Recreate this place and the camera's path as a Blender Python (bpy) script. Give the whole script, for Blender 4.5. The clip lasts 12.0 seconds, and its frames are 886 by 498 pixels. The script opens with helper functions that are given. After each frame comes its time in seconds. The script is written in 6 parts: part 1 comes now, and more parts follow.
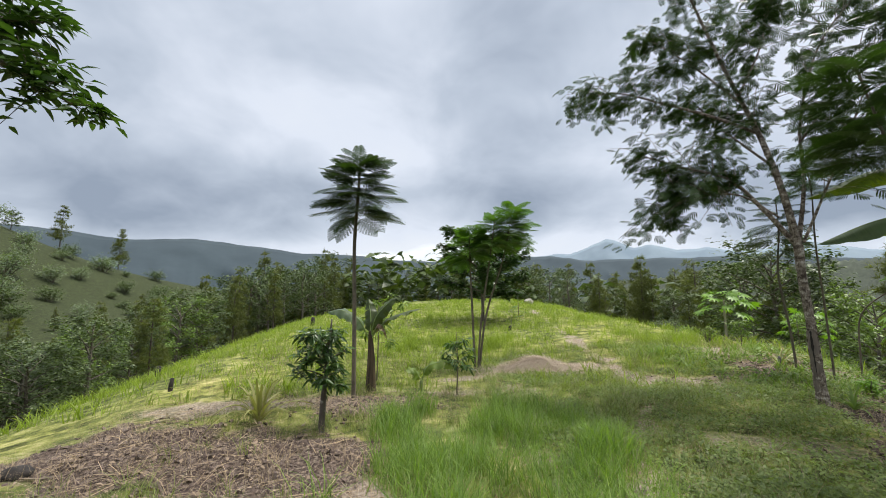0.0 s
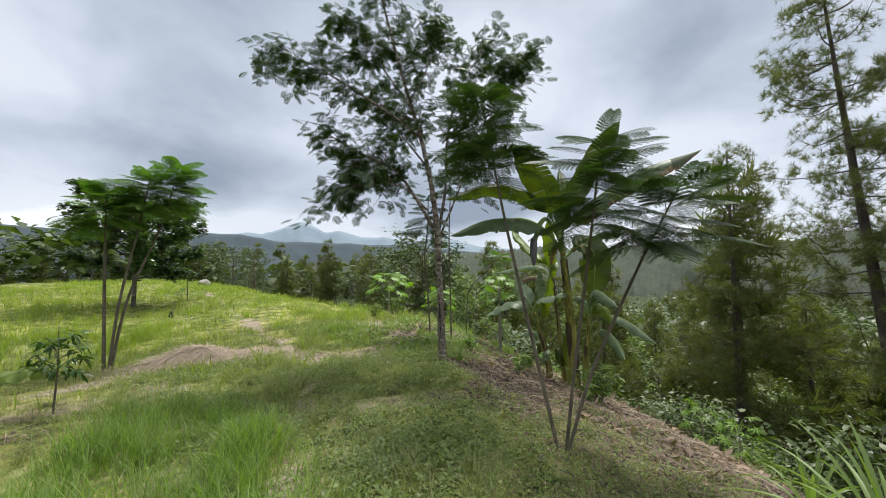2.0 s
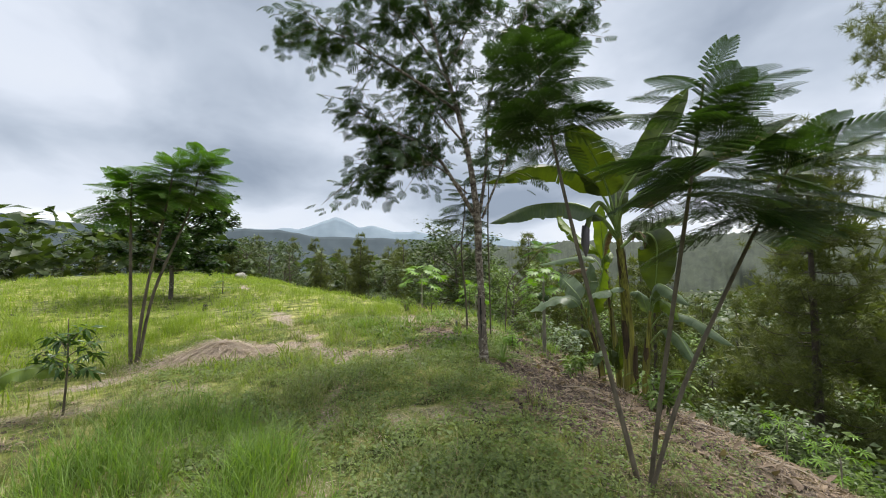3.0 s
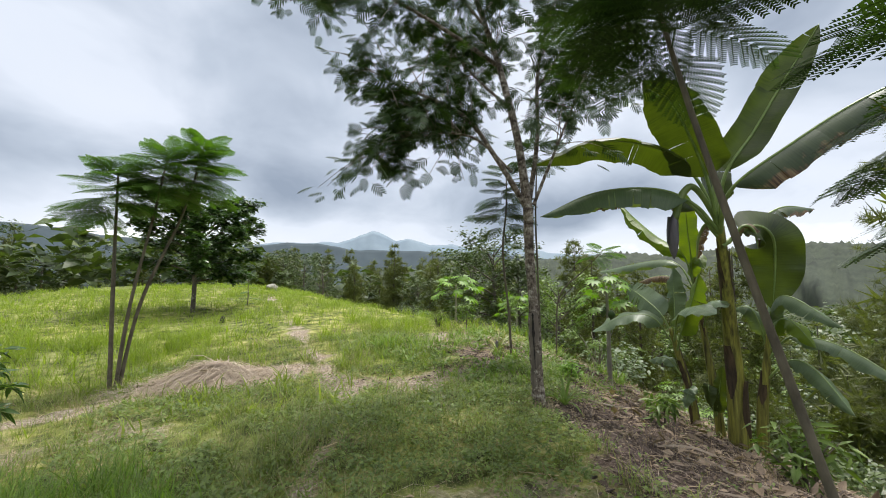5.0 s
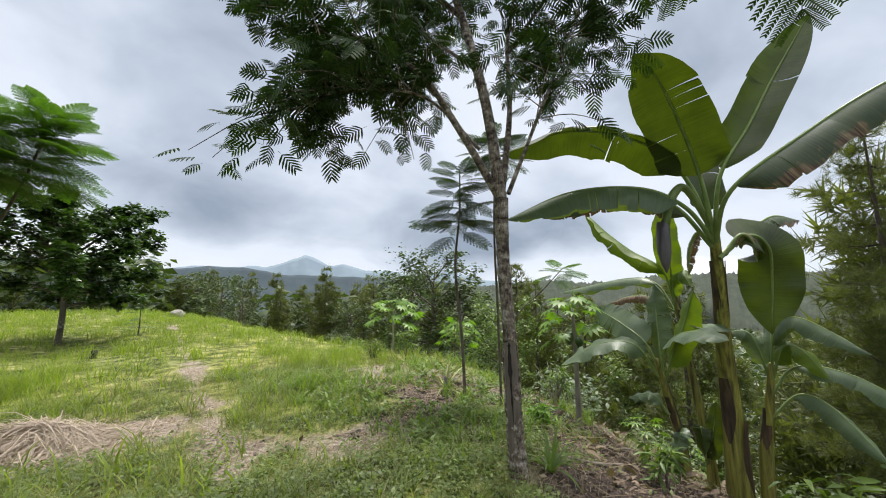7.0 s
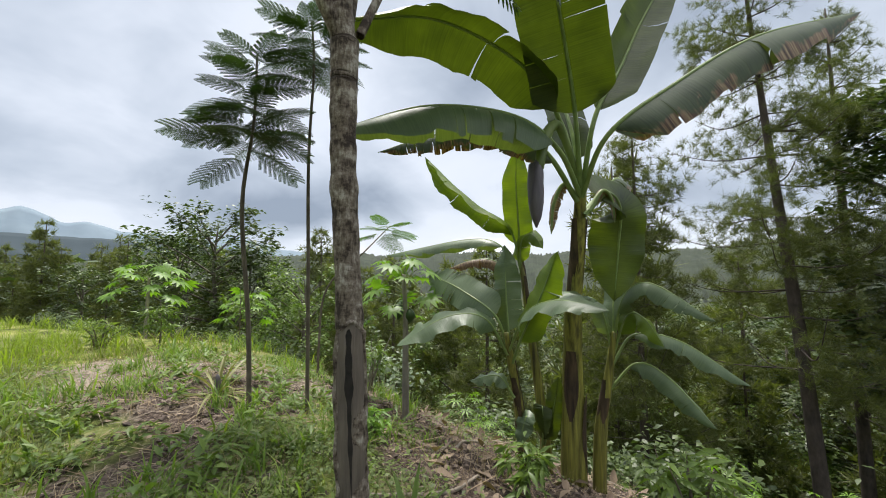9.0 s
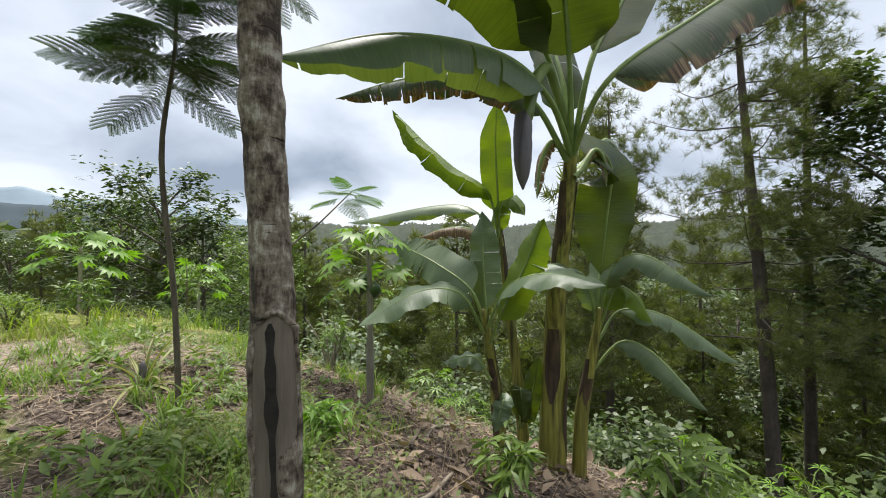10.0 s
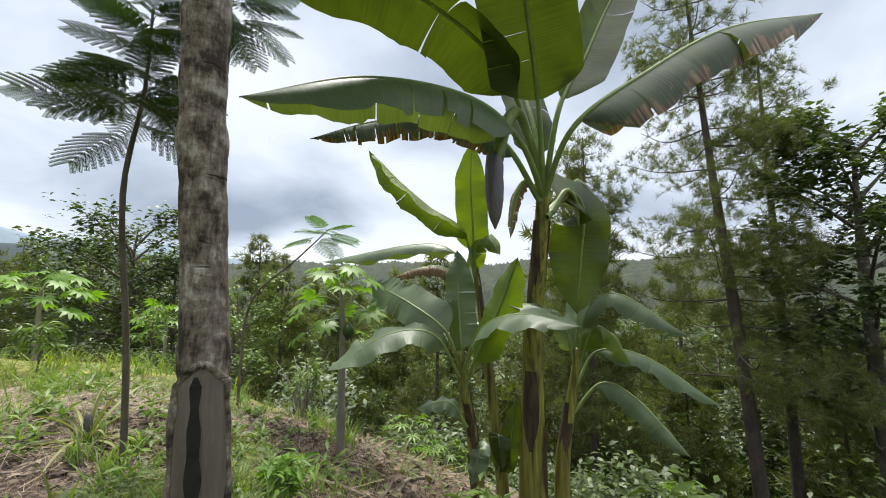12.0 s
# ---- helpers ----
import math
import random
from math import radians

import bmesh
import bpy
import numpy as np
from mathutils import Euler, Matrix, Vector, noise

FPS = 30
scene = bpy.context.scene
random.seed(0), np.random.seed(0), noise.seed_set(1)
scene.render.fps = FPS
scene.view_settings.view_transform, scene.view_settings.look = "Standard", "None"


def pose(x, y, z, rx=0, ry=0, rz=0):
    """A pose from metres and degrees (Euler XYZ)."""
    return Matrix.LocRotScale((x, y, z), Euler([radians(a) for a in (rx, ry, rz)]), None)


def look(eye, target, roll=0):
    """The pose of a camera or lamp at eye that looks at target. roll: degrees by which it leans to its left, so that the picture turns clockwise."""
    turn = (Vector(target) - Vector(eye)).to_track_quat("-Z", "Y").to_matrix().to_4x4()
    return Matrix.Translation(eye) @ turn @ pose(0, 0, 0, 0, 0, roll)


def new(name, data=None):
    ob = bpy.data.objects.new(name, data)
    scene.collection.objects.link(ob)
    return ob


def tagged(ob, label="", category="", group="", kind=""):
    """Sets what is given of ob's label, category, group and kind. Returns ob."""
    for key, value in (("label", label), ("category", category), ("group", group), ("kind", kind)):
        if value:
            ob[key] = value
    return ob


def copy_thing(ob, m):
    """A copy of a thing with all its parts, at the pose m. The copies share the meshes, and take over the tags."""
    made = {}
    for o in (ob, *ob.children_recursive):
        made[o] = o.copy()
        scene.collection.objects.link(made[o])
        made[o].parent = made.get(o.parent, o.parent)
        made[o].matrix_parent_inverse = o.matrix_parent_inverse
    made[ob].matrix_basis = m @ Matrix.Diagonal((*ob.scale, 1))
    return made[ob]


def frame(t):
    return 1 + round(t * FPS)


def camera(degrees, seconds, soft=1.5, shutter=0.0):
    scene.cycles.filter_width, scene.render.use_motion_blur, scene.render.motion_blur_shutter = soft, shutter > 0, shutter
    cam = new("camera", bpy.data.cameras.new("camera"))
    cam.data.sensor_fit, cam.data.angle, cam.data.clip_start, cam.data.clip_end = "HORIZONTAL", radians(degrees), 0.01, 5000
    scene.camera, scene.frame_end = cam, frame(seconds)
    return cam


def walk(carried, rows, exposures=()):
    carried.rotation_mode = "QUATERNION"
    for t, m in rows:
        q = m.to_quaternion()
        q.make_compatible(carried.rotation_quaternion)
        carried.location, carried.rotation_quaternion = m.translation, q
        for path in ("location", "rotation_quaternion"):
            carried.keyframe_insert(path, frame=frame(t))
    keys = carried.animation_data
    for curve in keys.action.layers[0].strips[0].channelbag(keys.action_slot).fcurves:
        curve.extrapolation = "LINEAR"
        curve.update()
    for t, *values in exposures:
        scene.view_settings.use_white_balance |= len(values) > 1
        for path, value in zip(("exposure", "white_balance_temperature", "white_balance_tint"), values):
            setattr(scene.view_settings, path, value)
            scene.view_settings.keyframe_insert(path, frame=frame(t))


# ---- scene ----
cam = camera(95.6, 12.0, soft=1.0)
METRES, EYE, TILT, LEAN, TURN = 8.0, 1.5, 7.0, 0.0, 0.0
ROWS = [
    (0.0, 0.0, 0.0, 0.0, 0.0, 0.0, 0.0),
    (0.5, 0.0006, 0.0062, 0.0013, -21.52, 0.18, -2.59),
    (1.0, 0.0028, 0.014, 0.002, -36.66, 0.44, -4.19),
    (1.5, 0.0338, 0.0282, -0.0048, -41.67, -0.03, -4.69),
    (2.0, 0.0603, 0.0533, -0.0133, -41.73, -0.8, -4.7),
    (2.5, 0.085, 0.0979, -0.0175, -40.1, -1.48, -4.61),
    (3.0, 0.1198, 0.1485, -0.0304, -37.22, -2.0, -4.37),
    (3.5, 0.1558, 0.1904, -0.0421, -34.74, -2.13, -4.14),
    (5.5, 0.2891, 0.3706, -0.0699, -32.1, 0.33, -3.87),
    (6.0, 0.3155, 0.4044, -0.077, -33.84, 1.5, -4.08),
    (6.5, 0.3321, 0.4479, -0.0833, -36.3, 2.61, -4.32),
    (8.5, 0.4932, 0.6349, -0.122, -63.51, 4.76, -6.38),
    (9.0, 0.5313, 0.6654, -0.1212, -69.09, 2.77, -6.62),
    (9.5, 0.5657, 0.6893, -0.1212, -72.45, 0.21, -6.84),
    (10.0, 0.6014, 0.6939, -0.1247, -73.66, -0.79, -6.94),
    (10.5, 0.6127, 0.6965, -0.1098, -73.55, 0.55, -6.94),
    (11.0, 0.6151, 0.7001, -0.1095, -73.37, 2.68, -6.91),
    (11.5, 0.6131, 0.7017, -0.1111, -73.61, 4.7, -6.87),
    (12.0, 0.6123, 0.6851, -0.1216, -76.05, 4.95, -6.74),
]
walk(cam, [(t, pose(0, 0, EYE, TILT, LEAN, TURN) @ pose(METRES * x, METRES * y, METRES * z, 90 + pitch, roll, yaw)) for t, x, y, z, yaw, pitch, roll in ROWS],
     [(0.0, 0.0), (1.5, 0.0), (3.5, 0.02), (5.5, 0.10), (8.5, 0.06), (10.0, 0.24), (12.0, 0.26)])

# ---- world, sun ----
SUN_EL, SUN_AZ = radians(66), radians(66)      # azimuth clockwise from +y
world = bpy.data.worlds.new("sky")
scene.world = world
world.use_nodes = True
wn, wl = world.node_tree.nodes, world.node_tree.links
wn.clear()


def wnode(kind, **values):
    n = wn.new(kind)
    for k, v in values.items():
        n.inputs[k].default_value = v
    return n


w_out, w_bg = wn.new("ShaderNodeOutputWorld"), wnode("ShaderNodeBackground", Strength=1.0)
w_sky = wn.new("ShaderNodeTexSky")
w_sky.sky_type, w_sky.sun_disc = "NISHITA", False
w_sky.sun_elevation, w_sky.sun_rotation = SUN_EL, SUN_AZ
w_dim = wn.new("ShaderNodeVectorMath")
w_dim.operation = "SCALE"
w_dim.inputs["Scale"].default_value = 0.10
w_co = wn.new("ShaderNodeTexCoord")
w_sep = wn.new("ShaderNodeSeparateXYZ")
w_up = wn.new("ShaderNodeMath")
w_up.operation, w_up.inputs[1].default_value = "MAXIMUM", 0.0
w_add = wn.new("ShaderNodeMath")
w_add.operation, w_add.inputs[1].default_value = "ADD", 0.42
w_div = wn.new("ShaderNodeVectorMath")
w_div.operation = "DIVIDE"
w_com = wn.new("ShaderNodeCombineXYZ")
wl.new(w_co.outputs["Generated"], w_sep.inputs[0])
wl.new(w_sep.outputs["Z"], w_up.inputs[0])
wl.new(w_up.outputs[0], w_add.inputs[0])
for k in range(3):
    wl.new(w_add.outputs[0], w_com.inputs[k])
wl.new(w_co.outputs["Generated"], w_div.inputs[0])
wl.new(w_com.outputs[0], w_div.inputs[1])
w_big = wnode("ShaderNodeTexNoise", Scale=1.3, Detail=2.5, Roughness=0.45, Distortion=0.1)
w_fine = wnode("ShaderNodeTexNoise", Scale=3.4, Detail=4.0, Roughness=0.55, Distortion=0.3)
w_map = wnode("ShaderNodeMapping", Location=(2.9, 1.35, 0.0), Scale=(1.0, 1.0, 0.4))
wl.new(w_div.outputs[0], w_map.inputs[0])
wl.new(w_map.outputs[0], w_big.inputs["Vector"])
wl.new(w_map.outputs[0], w_fine.inputs["Vector"])
w_sum = wnode("ShaderNodeMix")
w_sum.inputs[0].default_value = 0.25
wl.new(w_big.outputs["Fac"], w_sum.inputs[2])
wl.new(w_fine.outputs["Fac"], w_sum.inputs[3])
w_ramp = wn.new("ShaderNodeValToRGB")
# cloud cover by height: a pale rim over the horizon, a darker belt, brighter towards the zenith
w_belt = wn.new("ShaderNodeFloatCurve")
wl.new(w_up.outputs[0], w_belt.inputs["Value"])
bc = w_belt.mapping.curves[0]
bc.points[0].location, bc.points[1].location = (0, 0.62), (1, 1.0)
for q in ((0.09, 0.58), (0.2, 0.40), (0.34, 0.47), (0.5, 0.50), (0.64, 0.53), (0.78, 0.82)):
    bc.points.new(*q)
w_belt.mapping.update()
w_shift = wn.new("ShaderNodeMath")
w_shift.operation, w_shift.inputs[1].default_value = "SUBTRACT", 0.5
wl.new(w_belt.outputs[0], w_shift.inputs[0])
w_tone = wn.new("ShaderNodeMath")
w_tone.operation = "ADD"
wl.new(w_sum.outputs[0], w_tone.inputs[0])
wl.new(w_shift.outputs[0], w_tone.inputs[1])
wl.new(w_tone.outputs[0], w_ramp.inputs[0])
cr = w_ramp.color_ramp
cr.elements[0].position, cr.elements[0].color = 0.28, (0.32, 0.38, 0.48, 1)
cr.elements[1].position, cr.elements[1].color = 0.98, (2.6, 2.6, 2.55, 1)
for p, c in ((0.40, (0.56, 0.63, 0.74, 1)), (0.50, (0.80, 0.86, 0.97, 1)), (0.64, (0.88, 0.925, 1.0, 1))):
    cr.elements.new(p).color = c
# below the horizon the sky continues as a dull green ground
w_low = wnode("ShaderNodeMapRange")
w_low.inputs[1].default_value, w_low.inputs[2].default_value = -0.06, -0.01
wl.new(w_sep.outputs["Z"], w_low.inputs[0])
w_mixg = wn.new("ShaderNodeMix")
w_mixg.data_type = "RGBA"
w_mixg.inputs[6].default_value = (0.10, 0.13, 0.10, 1)
wl.new(w_low.outputs[0], w_mixg.inputs[0])
wl.new(w_ramp.outputs[0], w_mixg.inputs[7])
w_mix = wn.new("ShaderNodeMix")
w_mix.data_type = "RGBA"
w_mix.inputs[0].default_value = 0.93
wl.new(w_sky.outputs[0], w_dim.inputs[0])
wl.new(w_dim.outputs[0], w_mix.inputs[6])
wl.new(w_mixg.outputs[2], w_mix.inputs[7])
wl.new(w_mix.outputs[2], w_bg.inputs["Color"])
wl.new(w_bg.outputs[0], w_out.inputs["Surface"])

sun = new("sun", bpy.data.lights.new("sun", "SUN"))
sun.data.energy, sun.data.angle, sun.data.color = 4.3, radians(12), (1.0, 0.96, 0.9)
sun.matrix_world = look((0, 0, 40), (-math.sin(SUN_AZ) * math.cos(SUN_EL), -math.cos(SUN_AZ) * math.cos(SUN_EL), 40 - math.sin(SUN_EL)))


# ---- materials ----
def material(name):
    m = bpy.data.materials.new(name)
    m.use_nodes = True
    return m, m.node_tree.nodes, m.node_tree.links, m.node_tree.nodes["Principled BSDF"]


def ramp_of(nodes, stops):
    r = nodes.new("ShaderNodeValToRGB")
    e = r.color_ramp.elements
    e[0].position, e[0].color = stops[0][0], (*stops[0][1], 1)
    e[1].position, e[1].color = stops[-1][0], (*stops[-1][1], 1)
    for p, c in stops[1:-1]:
        e.new(p).color = (*c, 1)
    return r


def noise_of(nodes, links, scale, detail=4.0, rough=0.6, coord=None, stretch=None):
    n = nodes.new("ShaderNodeTexNoise")
    n.inputs["Scale"].default_value, n.inputs["Detail"].default_value, n.inputs["Roughness"].default_value = scale, detail, rough
    if coord is None:
        coord = nodes.new("ShaderNodeTexCoord").outputs["Object"]
    if stretch:
        mp = nodes.new("ShaderNodeMapping")
        mp.inputs["Scale"].default_value = stretch
        links.new(coord, mp.inputs[0])
        coord = mp.outputs[0]
    links.new(coord, n.inputs["Vector"])
    return n


def bump_of(nodes, links, height, strength, distance, bsdf):
    b = nodes.new("ShaderNodeBump")
    b.inputs["Strength"].default_value, b.inputs["Distance"].default_value = strength, distance
    links.new(height, b.inputs["Height"])
    links.new(b.outputs[0], bsdf.inputs["Normal"])


def mix_colour(nodes, links, fac, a, b, blend="MIX"):
    m = nodes.new("ShaderNodeMix")
    m.data_type, m.blend_type = "RGBA", blend
    for s, v in ((0, fac), (6, a), (7, b)):
        if isinstance(v, (int, float)):
            m.inputs[s].default_value = v
        elif isinstance(v, tuple):
            m.inputs[s].default_value = (*v, 1)
        else:
            links.new(v, m.inputs[s])
    return m.outputs[2]


def leaf_material(name, dark, light, tip=None, rough=0.45, through_light=0.35, island=True):
    """Leaves: colour varies from leaf to leaf and in patches; some light passes through."""
    m, nodes, links, bsdf = material(name)
    g = nodes.new("ShaderNodeNewGeometry")
    stops = [(0.0, dark), (0.8, light)] if tip is None else [(0.0, dark), (0.75, light), (1.0, tip)]
    r = ramp_of(nodes, stops)
    n = noise_of(nodes, links, 0.9, 3.0)
    if island:
        mx = nodes.new("ShaderNodeMix")
        mx.inputs[0].default_value = 0.55
        links.new(n.outputs["Fac"], mx.inputs[2])
        links.new(g.outputs["Random Per Island"], mx.inputs[3])
        links.new(mx.outputs[0], r.inputs[0])
    else:
        links.new(n.outputs["Fac"], r.inputs[0])
    links.new(r.outputs[0], bsdf.inputs["Base Color"])
    bsdf.inputs["Roughness"].default_value = rough
    bsdf.inputs["Specular IOR Level"].default_value = 0.35
    tr = nodes.new("ShaderNodeBsdfTranslucent")
    tc = mix_colour(nodes, links, 1.0, r.outputs[0], (1.5, 1.7, 0.5), "MULTIPLY")
    links.new(tc, tr.inputs["Color"])
    ms = nodes.new("ShaderNodeMixShader")
    ms.inputs[0].default_value = through_light
    links.new(bsdf.outputs[0], ms.inputs[1])
    links.new(tr.outputs[0], ms.inputs[2])
    links.new(ms.outputs[0], nodes["Material Output"].inputs["Surface"])
    return m


def bark_material(name, dark, light, scale=9.0, stretch=(1, 1, 0.35), rough=0.85, strength=0.6, lichen=None):
    m, nodes, links, bsdf = material(name)
    n1 = noise_of(nodes, links, scale, 6.0, 0.65, stretch=stretch)
    n2 = noise_of(nodes, links, scale * 0.3, 3.0, 0.5)
    r = ramp_of(nodes, [(0.3, dark), (0.7, light)])
    mx = nodes.new("ShaderNodeMix")
    mx.inputs[0].default_value = 0.45
    links.new(n1.outputs["Fac"], mx.inputs[2])
    links.new(n2.outputs["Fac"], mx.inputs[3])
    links.new(mx.outputs[0], r.inputs[0])
    col = r.outputs[0]
    if lichen:
        n3 = noise_of(nodes, links, scale * 0.9, 2.0, 0.4)
        rr = ramp_of(nodes, [(0.60, (0, 0, 0)), (0.66, (1, 1, 1))])
        links.new(n3.outputs["Fac"], rr.inputs[0])
        col = mix_colour(nodes, links, rr.outputs[0], col, lichen)
    links.new(col, bsdf.inputs["Base Color"])
    bsdf.inputs["Roughness"].default_value = rough
    bump_of(nodes, links, n1.outputs["Fac"], strength, 0.02, bsdf)
    return m


def ring_bark():
    """Grey-brown bark with flaky dark rings, pale blotches and fine upright cracks."""
    m, nodes, links, bsdf = material("ringed_grey_brown_bark")
    fine = noise_of(nodes, links, 60.0, 6.0, 0.7, stretch=(1, 1, 0.3))
    blot = noise_of(nodes, links, 11.0, 5.0, 0.65, stretch=(1, 1, 1.5))
    ring = noise_of(nodes, links, 5.0, 4.0, 0.6, stretch=(0.6, 0.6, 3.2))
    base = ramp_of(nodes, [(0.42, (0.045, 0.032, 0.024)), (0.48, (0.15, 0.118, 0.09)), (0.54, (0.25, 0.21, 0.17)), (0.60, (0.46, 0.42, 0.36))])
    mx = nodes.new("ShaderNodeMix")
    mx.inputs[0].default_value = 0.4
    links.new(blot.outputs["Fac"], mx.inputs[2])
    links.new(fine.outputs["Fac"], mx.inputs[3])
    links.new(mx.outputs[0], base.inputs[0])
    dark = ramp_of(nodes, [(0.63, (0, 0, 0)), (0.70, (1, 1, 1))])
    links.new(ring.outputs["Fac"], dark.inputs[0])
    col = mix_colour(nodes, links, dark.outputs[0], base.outputs[0], (0.05, 0.034, 0.025))
    links.new(col, bsdf.inputs["Base Color"])
    bsdf.inputs["Roughness"].default_value = 0.9
    ad = nodes.new("ShaderNodeMath")
    ad.operation = "SUBTRACT"
    links.new(mx.outputs[0], ad.inputs[0])
    links.new(dark.outputs[0], ad.inputs[1])
    bump_of(nodes, links, ad.outputs[0], 0.9, 0.012, bsdf)
    return m


def ground_material():
    m, nodes, links, bsdf = material("ground_soil_and_grass")
    at_soil, at_dry, at_wood = (nodes.new("ShaderNodeAttribute") for _ in range(3))
    at_soil.attribute_name, at_dry.attribute_name, at_wood.attribute_name = "soil", "dry", "wood"
    big, mid, fine = (noise_of(nodes, links, s, d, r) for s, d, r in ((0.35, 4.0, 0.6), (2.4, 7.0, 0.72), (22.0, 6.0, 0.7)))
    grass = ramp_of(nodes, [(0.34, (0.03, 0.036, 0.015)), (0.45, (0.115, 0.13, 0.045)), (0.54, (0.235, 0.25, 0.08)), (0.64, (0.40, 0.37, 0.20))])
    links.new(mid.outputs["Fac"], grass.inputs[0])
    patch = ramp_of(nodes, [(0.42, (0.75, 0.8, 0.7)), (0.62, (1.25, 1.2, 1.0))])
    links.new(big.outputs["Fac"], patch.inputs[0])
    col = mix_colour(nodes, links, 1.0, grass.outputs[0], patch.outputs[0], "MULTIPLY")
    soil = ramp_of(nodes, [(0.34, (0.022, 0.016, 0.013)), (0.50, (0.082, 0.059, 0.048)), (0.66, (0.27, 0.215, 0.17))])
    links.new(fine.outputs["Fac"], soil.inputs[0])
    straw = ramp_of(nodes, [(0.34, (0.10, 0.074, 0.056)), (0.5, (0.29, 0.235, 0.185)), (0.66, (0.52, 0.45, 0.37))])
    links.new(fine.outputs["Fac"], straw.inputs[0])
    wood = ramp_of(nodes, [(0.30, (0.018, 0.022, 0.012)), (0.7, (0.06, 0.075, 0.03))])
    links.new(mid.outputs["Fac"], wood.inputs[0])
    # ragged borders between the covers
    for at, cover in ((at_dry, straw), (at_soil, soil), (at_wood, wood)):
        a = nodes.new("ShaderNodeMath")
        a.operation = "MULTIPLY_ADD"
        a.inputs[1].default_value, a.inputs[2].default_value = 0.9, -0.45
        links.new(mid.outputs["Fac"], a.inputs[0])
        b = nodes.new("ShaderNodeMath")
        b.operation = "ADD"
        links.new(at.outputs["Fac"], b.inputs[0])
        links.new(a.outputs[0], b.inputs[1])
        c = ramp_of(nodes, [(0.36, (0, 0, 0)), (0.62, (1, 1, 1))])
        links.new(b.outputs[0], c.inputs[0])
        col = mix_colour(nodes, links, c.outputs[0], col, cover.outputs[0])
    links.new(col, bsdf.inputs["Base Color"])
    bsdf.inputs["Roughness"].default_value = 0.95
    bsdf.inputs["Specular IOR Level"].default_value = 0.15
    bump_of(nodes, links, fine.outputs["Fac"], 0.9, 0.05, bsdf)
    return m


def plain_material(name, dark, light, scale=12.0, rough=0.8, strength=0.3, stretch=None):
    m, nodes, links, bsdf = material(name)
    n = noise_of(nodes, links, scale, 5.0, 0.6, stretch=stretch)
    r = ramp_of(nodes, [(0.3, dark), (0.7, light)])
    links.new(n.outputs["Fac"], r.inputs[0])
    links.new(r.outputs[0], bsdf.inputs["Base Color"])
    bsdf.inputs["Roughness"].default_value = rough
    bump_of(nodes, links, n.outputs["Fac"], strength, 0.02, bsdf)
    return m


def banana_material(name, dark, light, brown=0.0, through_light=0.4):
    """Blade of a banana leaf: fine ribs across, a paler midrib, browned parts where old. UV u runs along, v across."""
    m, nodes, links, bsdf = material(name)
    uv = nodes.new("ShaderNodeUVMap")
    n1 = noise_of(nodes, links, 3.0, 3.0, 0.5)
    ribs = noise_of(nodes, links, 1.0, 2.0, 0.5, coord=uv.outputs[0], stretch=(160, 1.5, 1))
    r = ramp_of(nodes, [(0.3, dark), (0.7, light)])
    mx = nodes.new("ShaderNodeMix")
    mx.inputs[0].default_value = 0.4
    links.new(n1.outputs["Fac"], mx.inputs[2])
    links.new(ribs.outputs["Fac"], mx.inputs[3])
    links.new(mx.outputs[0], r.inputs[0])
    col = r.outputs[0]
    if brown > 0:
        sep = nodes.new("ShaderNodeSeparateXYZ")
        links.new(uv.outputs[0], sep.inputs[0])
        d = nodes.new("ShaderNodeMath")         # distance from the midrib
        d.operation, d.inputs[1].default_value = "SUBTRACT", 0.5
        links.new(sep.outputs["Y"], d.inputs[0])
        ab = nodes.new("ShaderNodeMath")
        ab.operation = "ABSOLUTE"
        links.new(d.outputs[0], ab.inputs[0])
        n2 = noise_of(nodes, links, 1.0, 4.0, 0.6, coord=uv.outputs[0], stretch=(9, 2.5, 1))
        ad = nodes.new("ShaderNodeMath")
        ad.operation = "ADD"
        links.new(ab.outputs[0], ad.inputs[0])
        links.new(n2.outputs["Fac"], ad.inputs[1])
        rb = ramp_of(nodes, [(0.98 - 0.4 * brown, (0, 0, 0)), (1.08 - 0.4 * brown, (1, 1, 1))])
        links.new(ad.outputs[0], rb.inputs[0])
        dead = ramp_of(nodes, [(0.35, (0.05, 0.03, 0.018)), (0.5, (0.17, 0.10, 0.055)), (0.7, (0.33, 0.25, 0.14))])
        links.new(ribs.outputs["Fac"], dead.inputs[0])
        col = mix_colour(nodes, links, rb.outputs[0], col, dead.outputs[0])
    links.new(col, bsdf.inputs["Base Color"])
    bsdf.inputs["Roughness"].default_value = 0.42
    bump_of(nodes, links, ribs.outputs["Fac"], 0.25, 0.01, bsdf)
    tr = nodes.new("ShaderNodeBsdfTranslucent")
    tc = mix_colour(nodes, links, 1.0, col, (1.85, 1.85, 0.35), "MULTIPLY")
    links.new(tc, tr.inputs["Color"])
    ms = nodes.new("ShaderNodeMixShader")
    ms.inputs[0].default_value = through_light
    links.new(bsdf.outputs[0], ms.inputs[1])
    links.new(tr.outputs[0], ms.inputs[2])
    links.new(ms.outputs[0], nodes["Material Output"].inputs["Surface"])
    return m


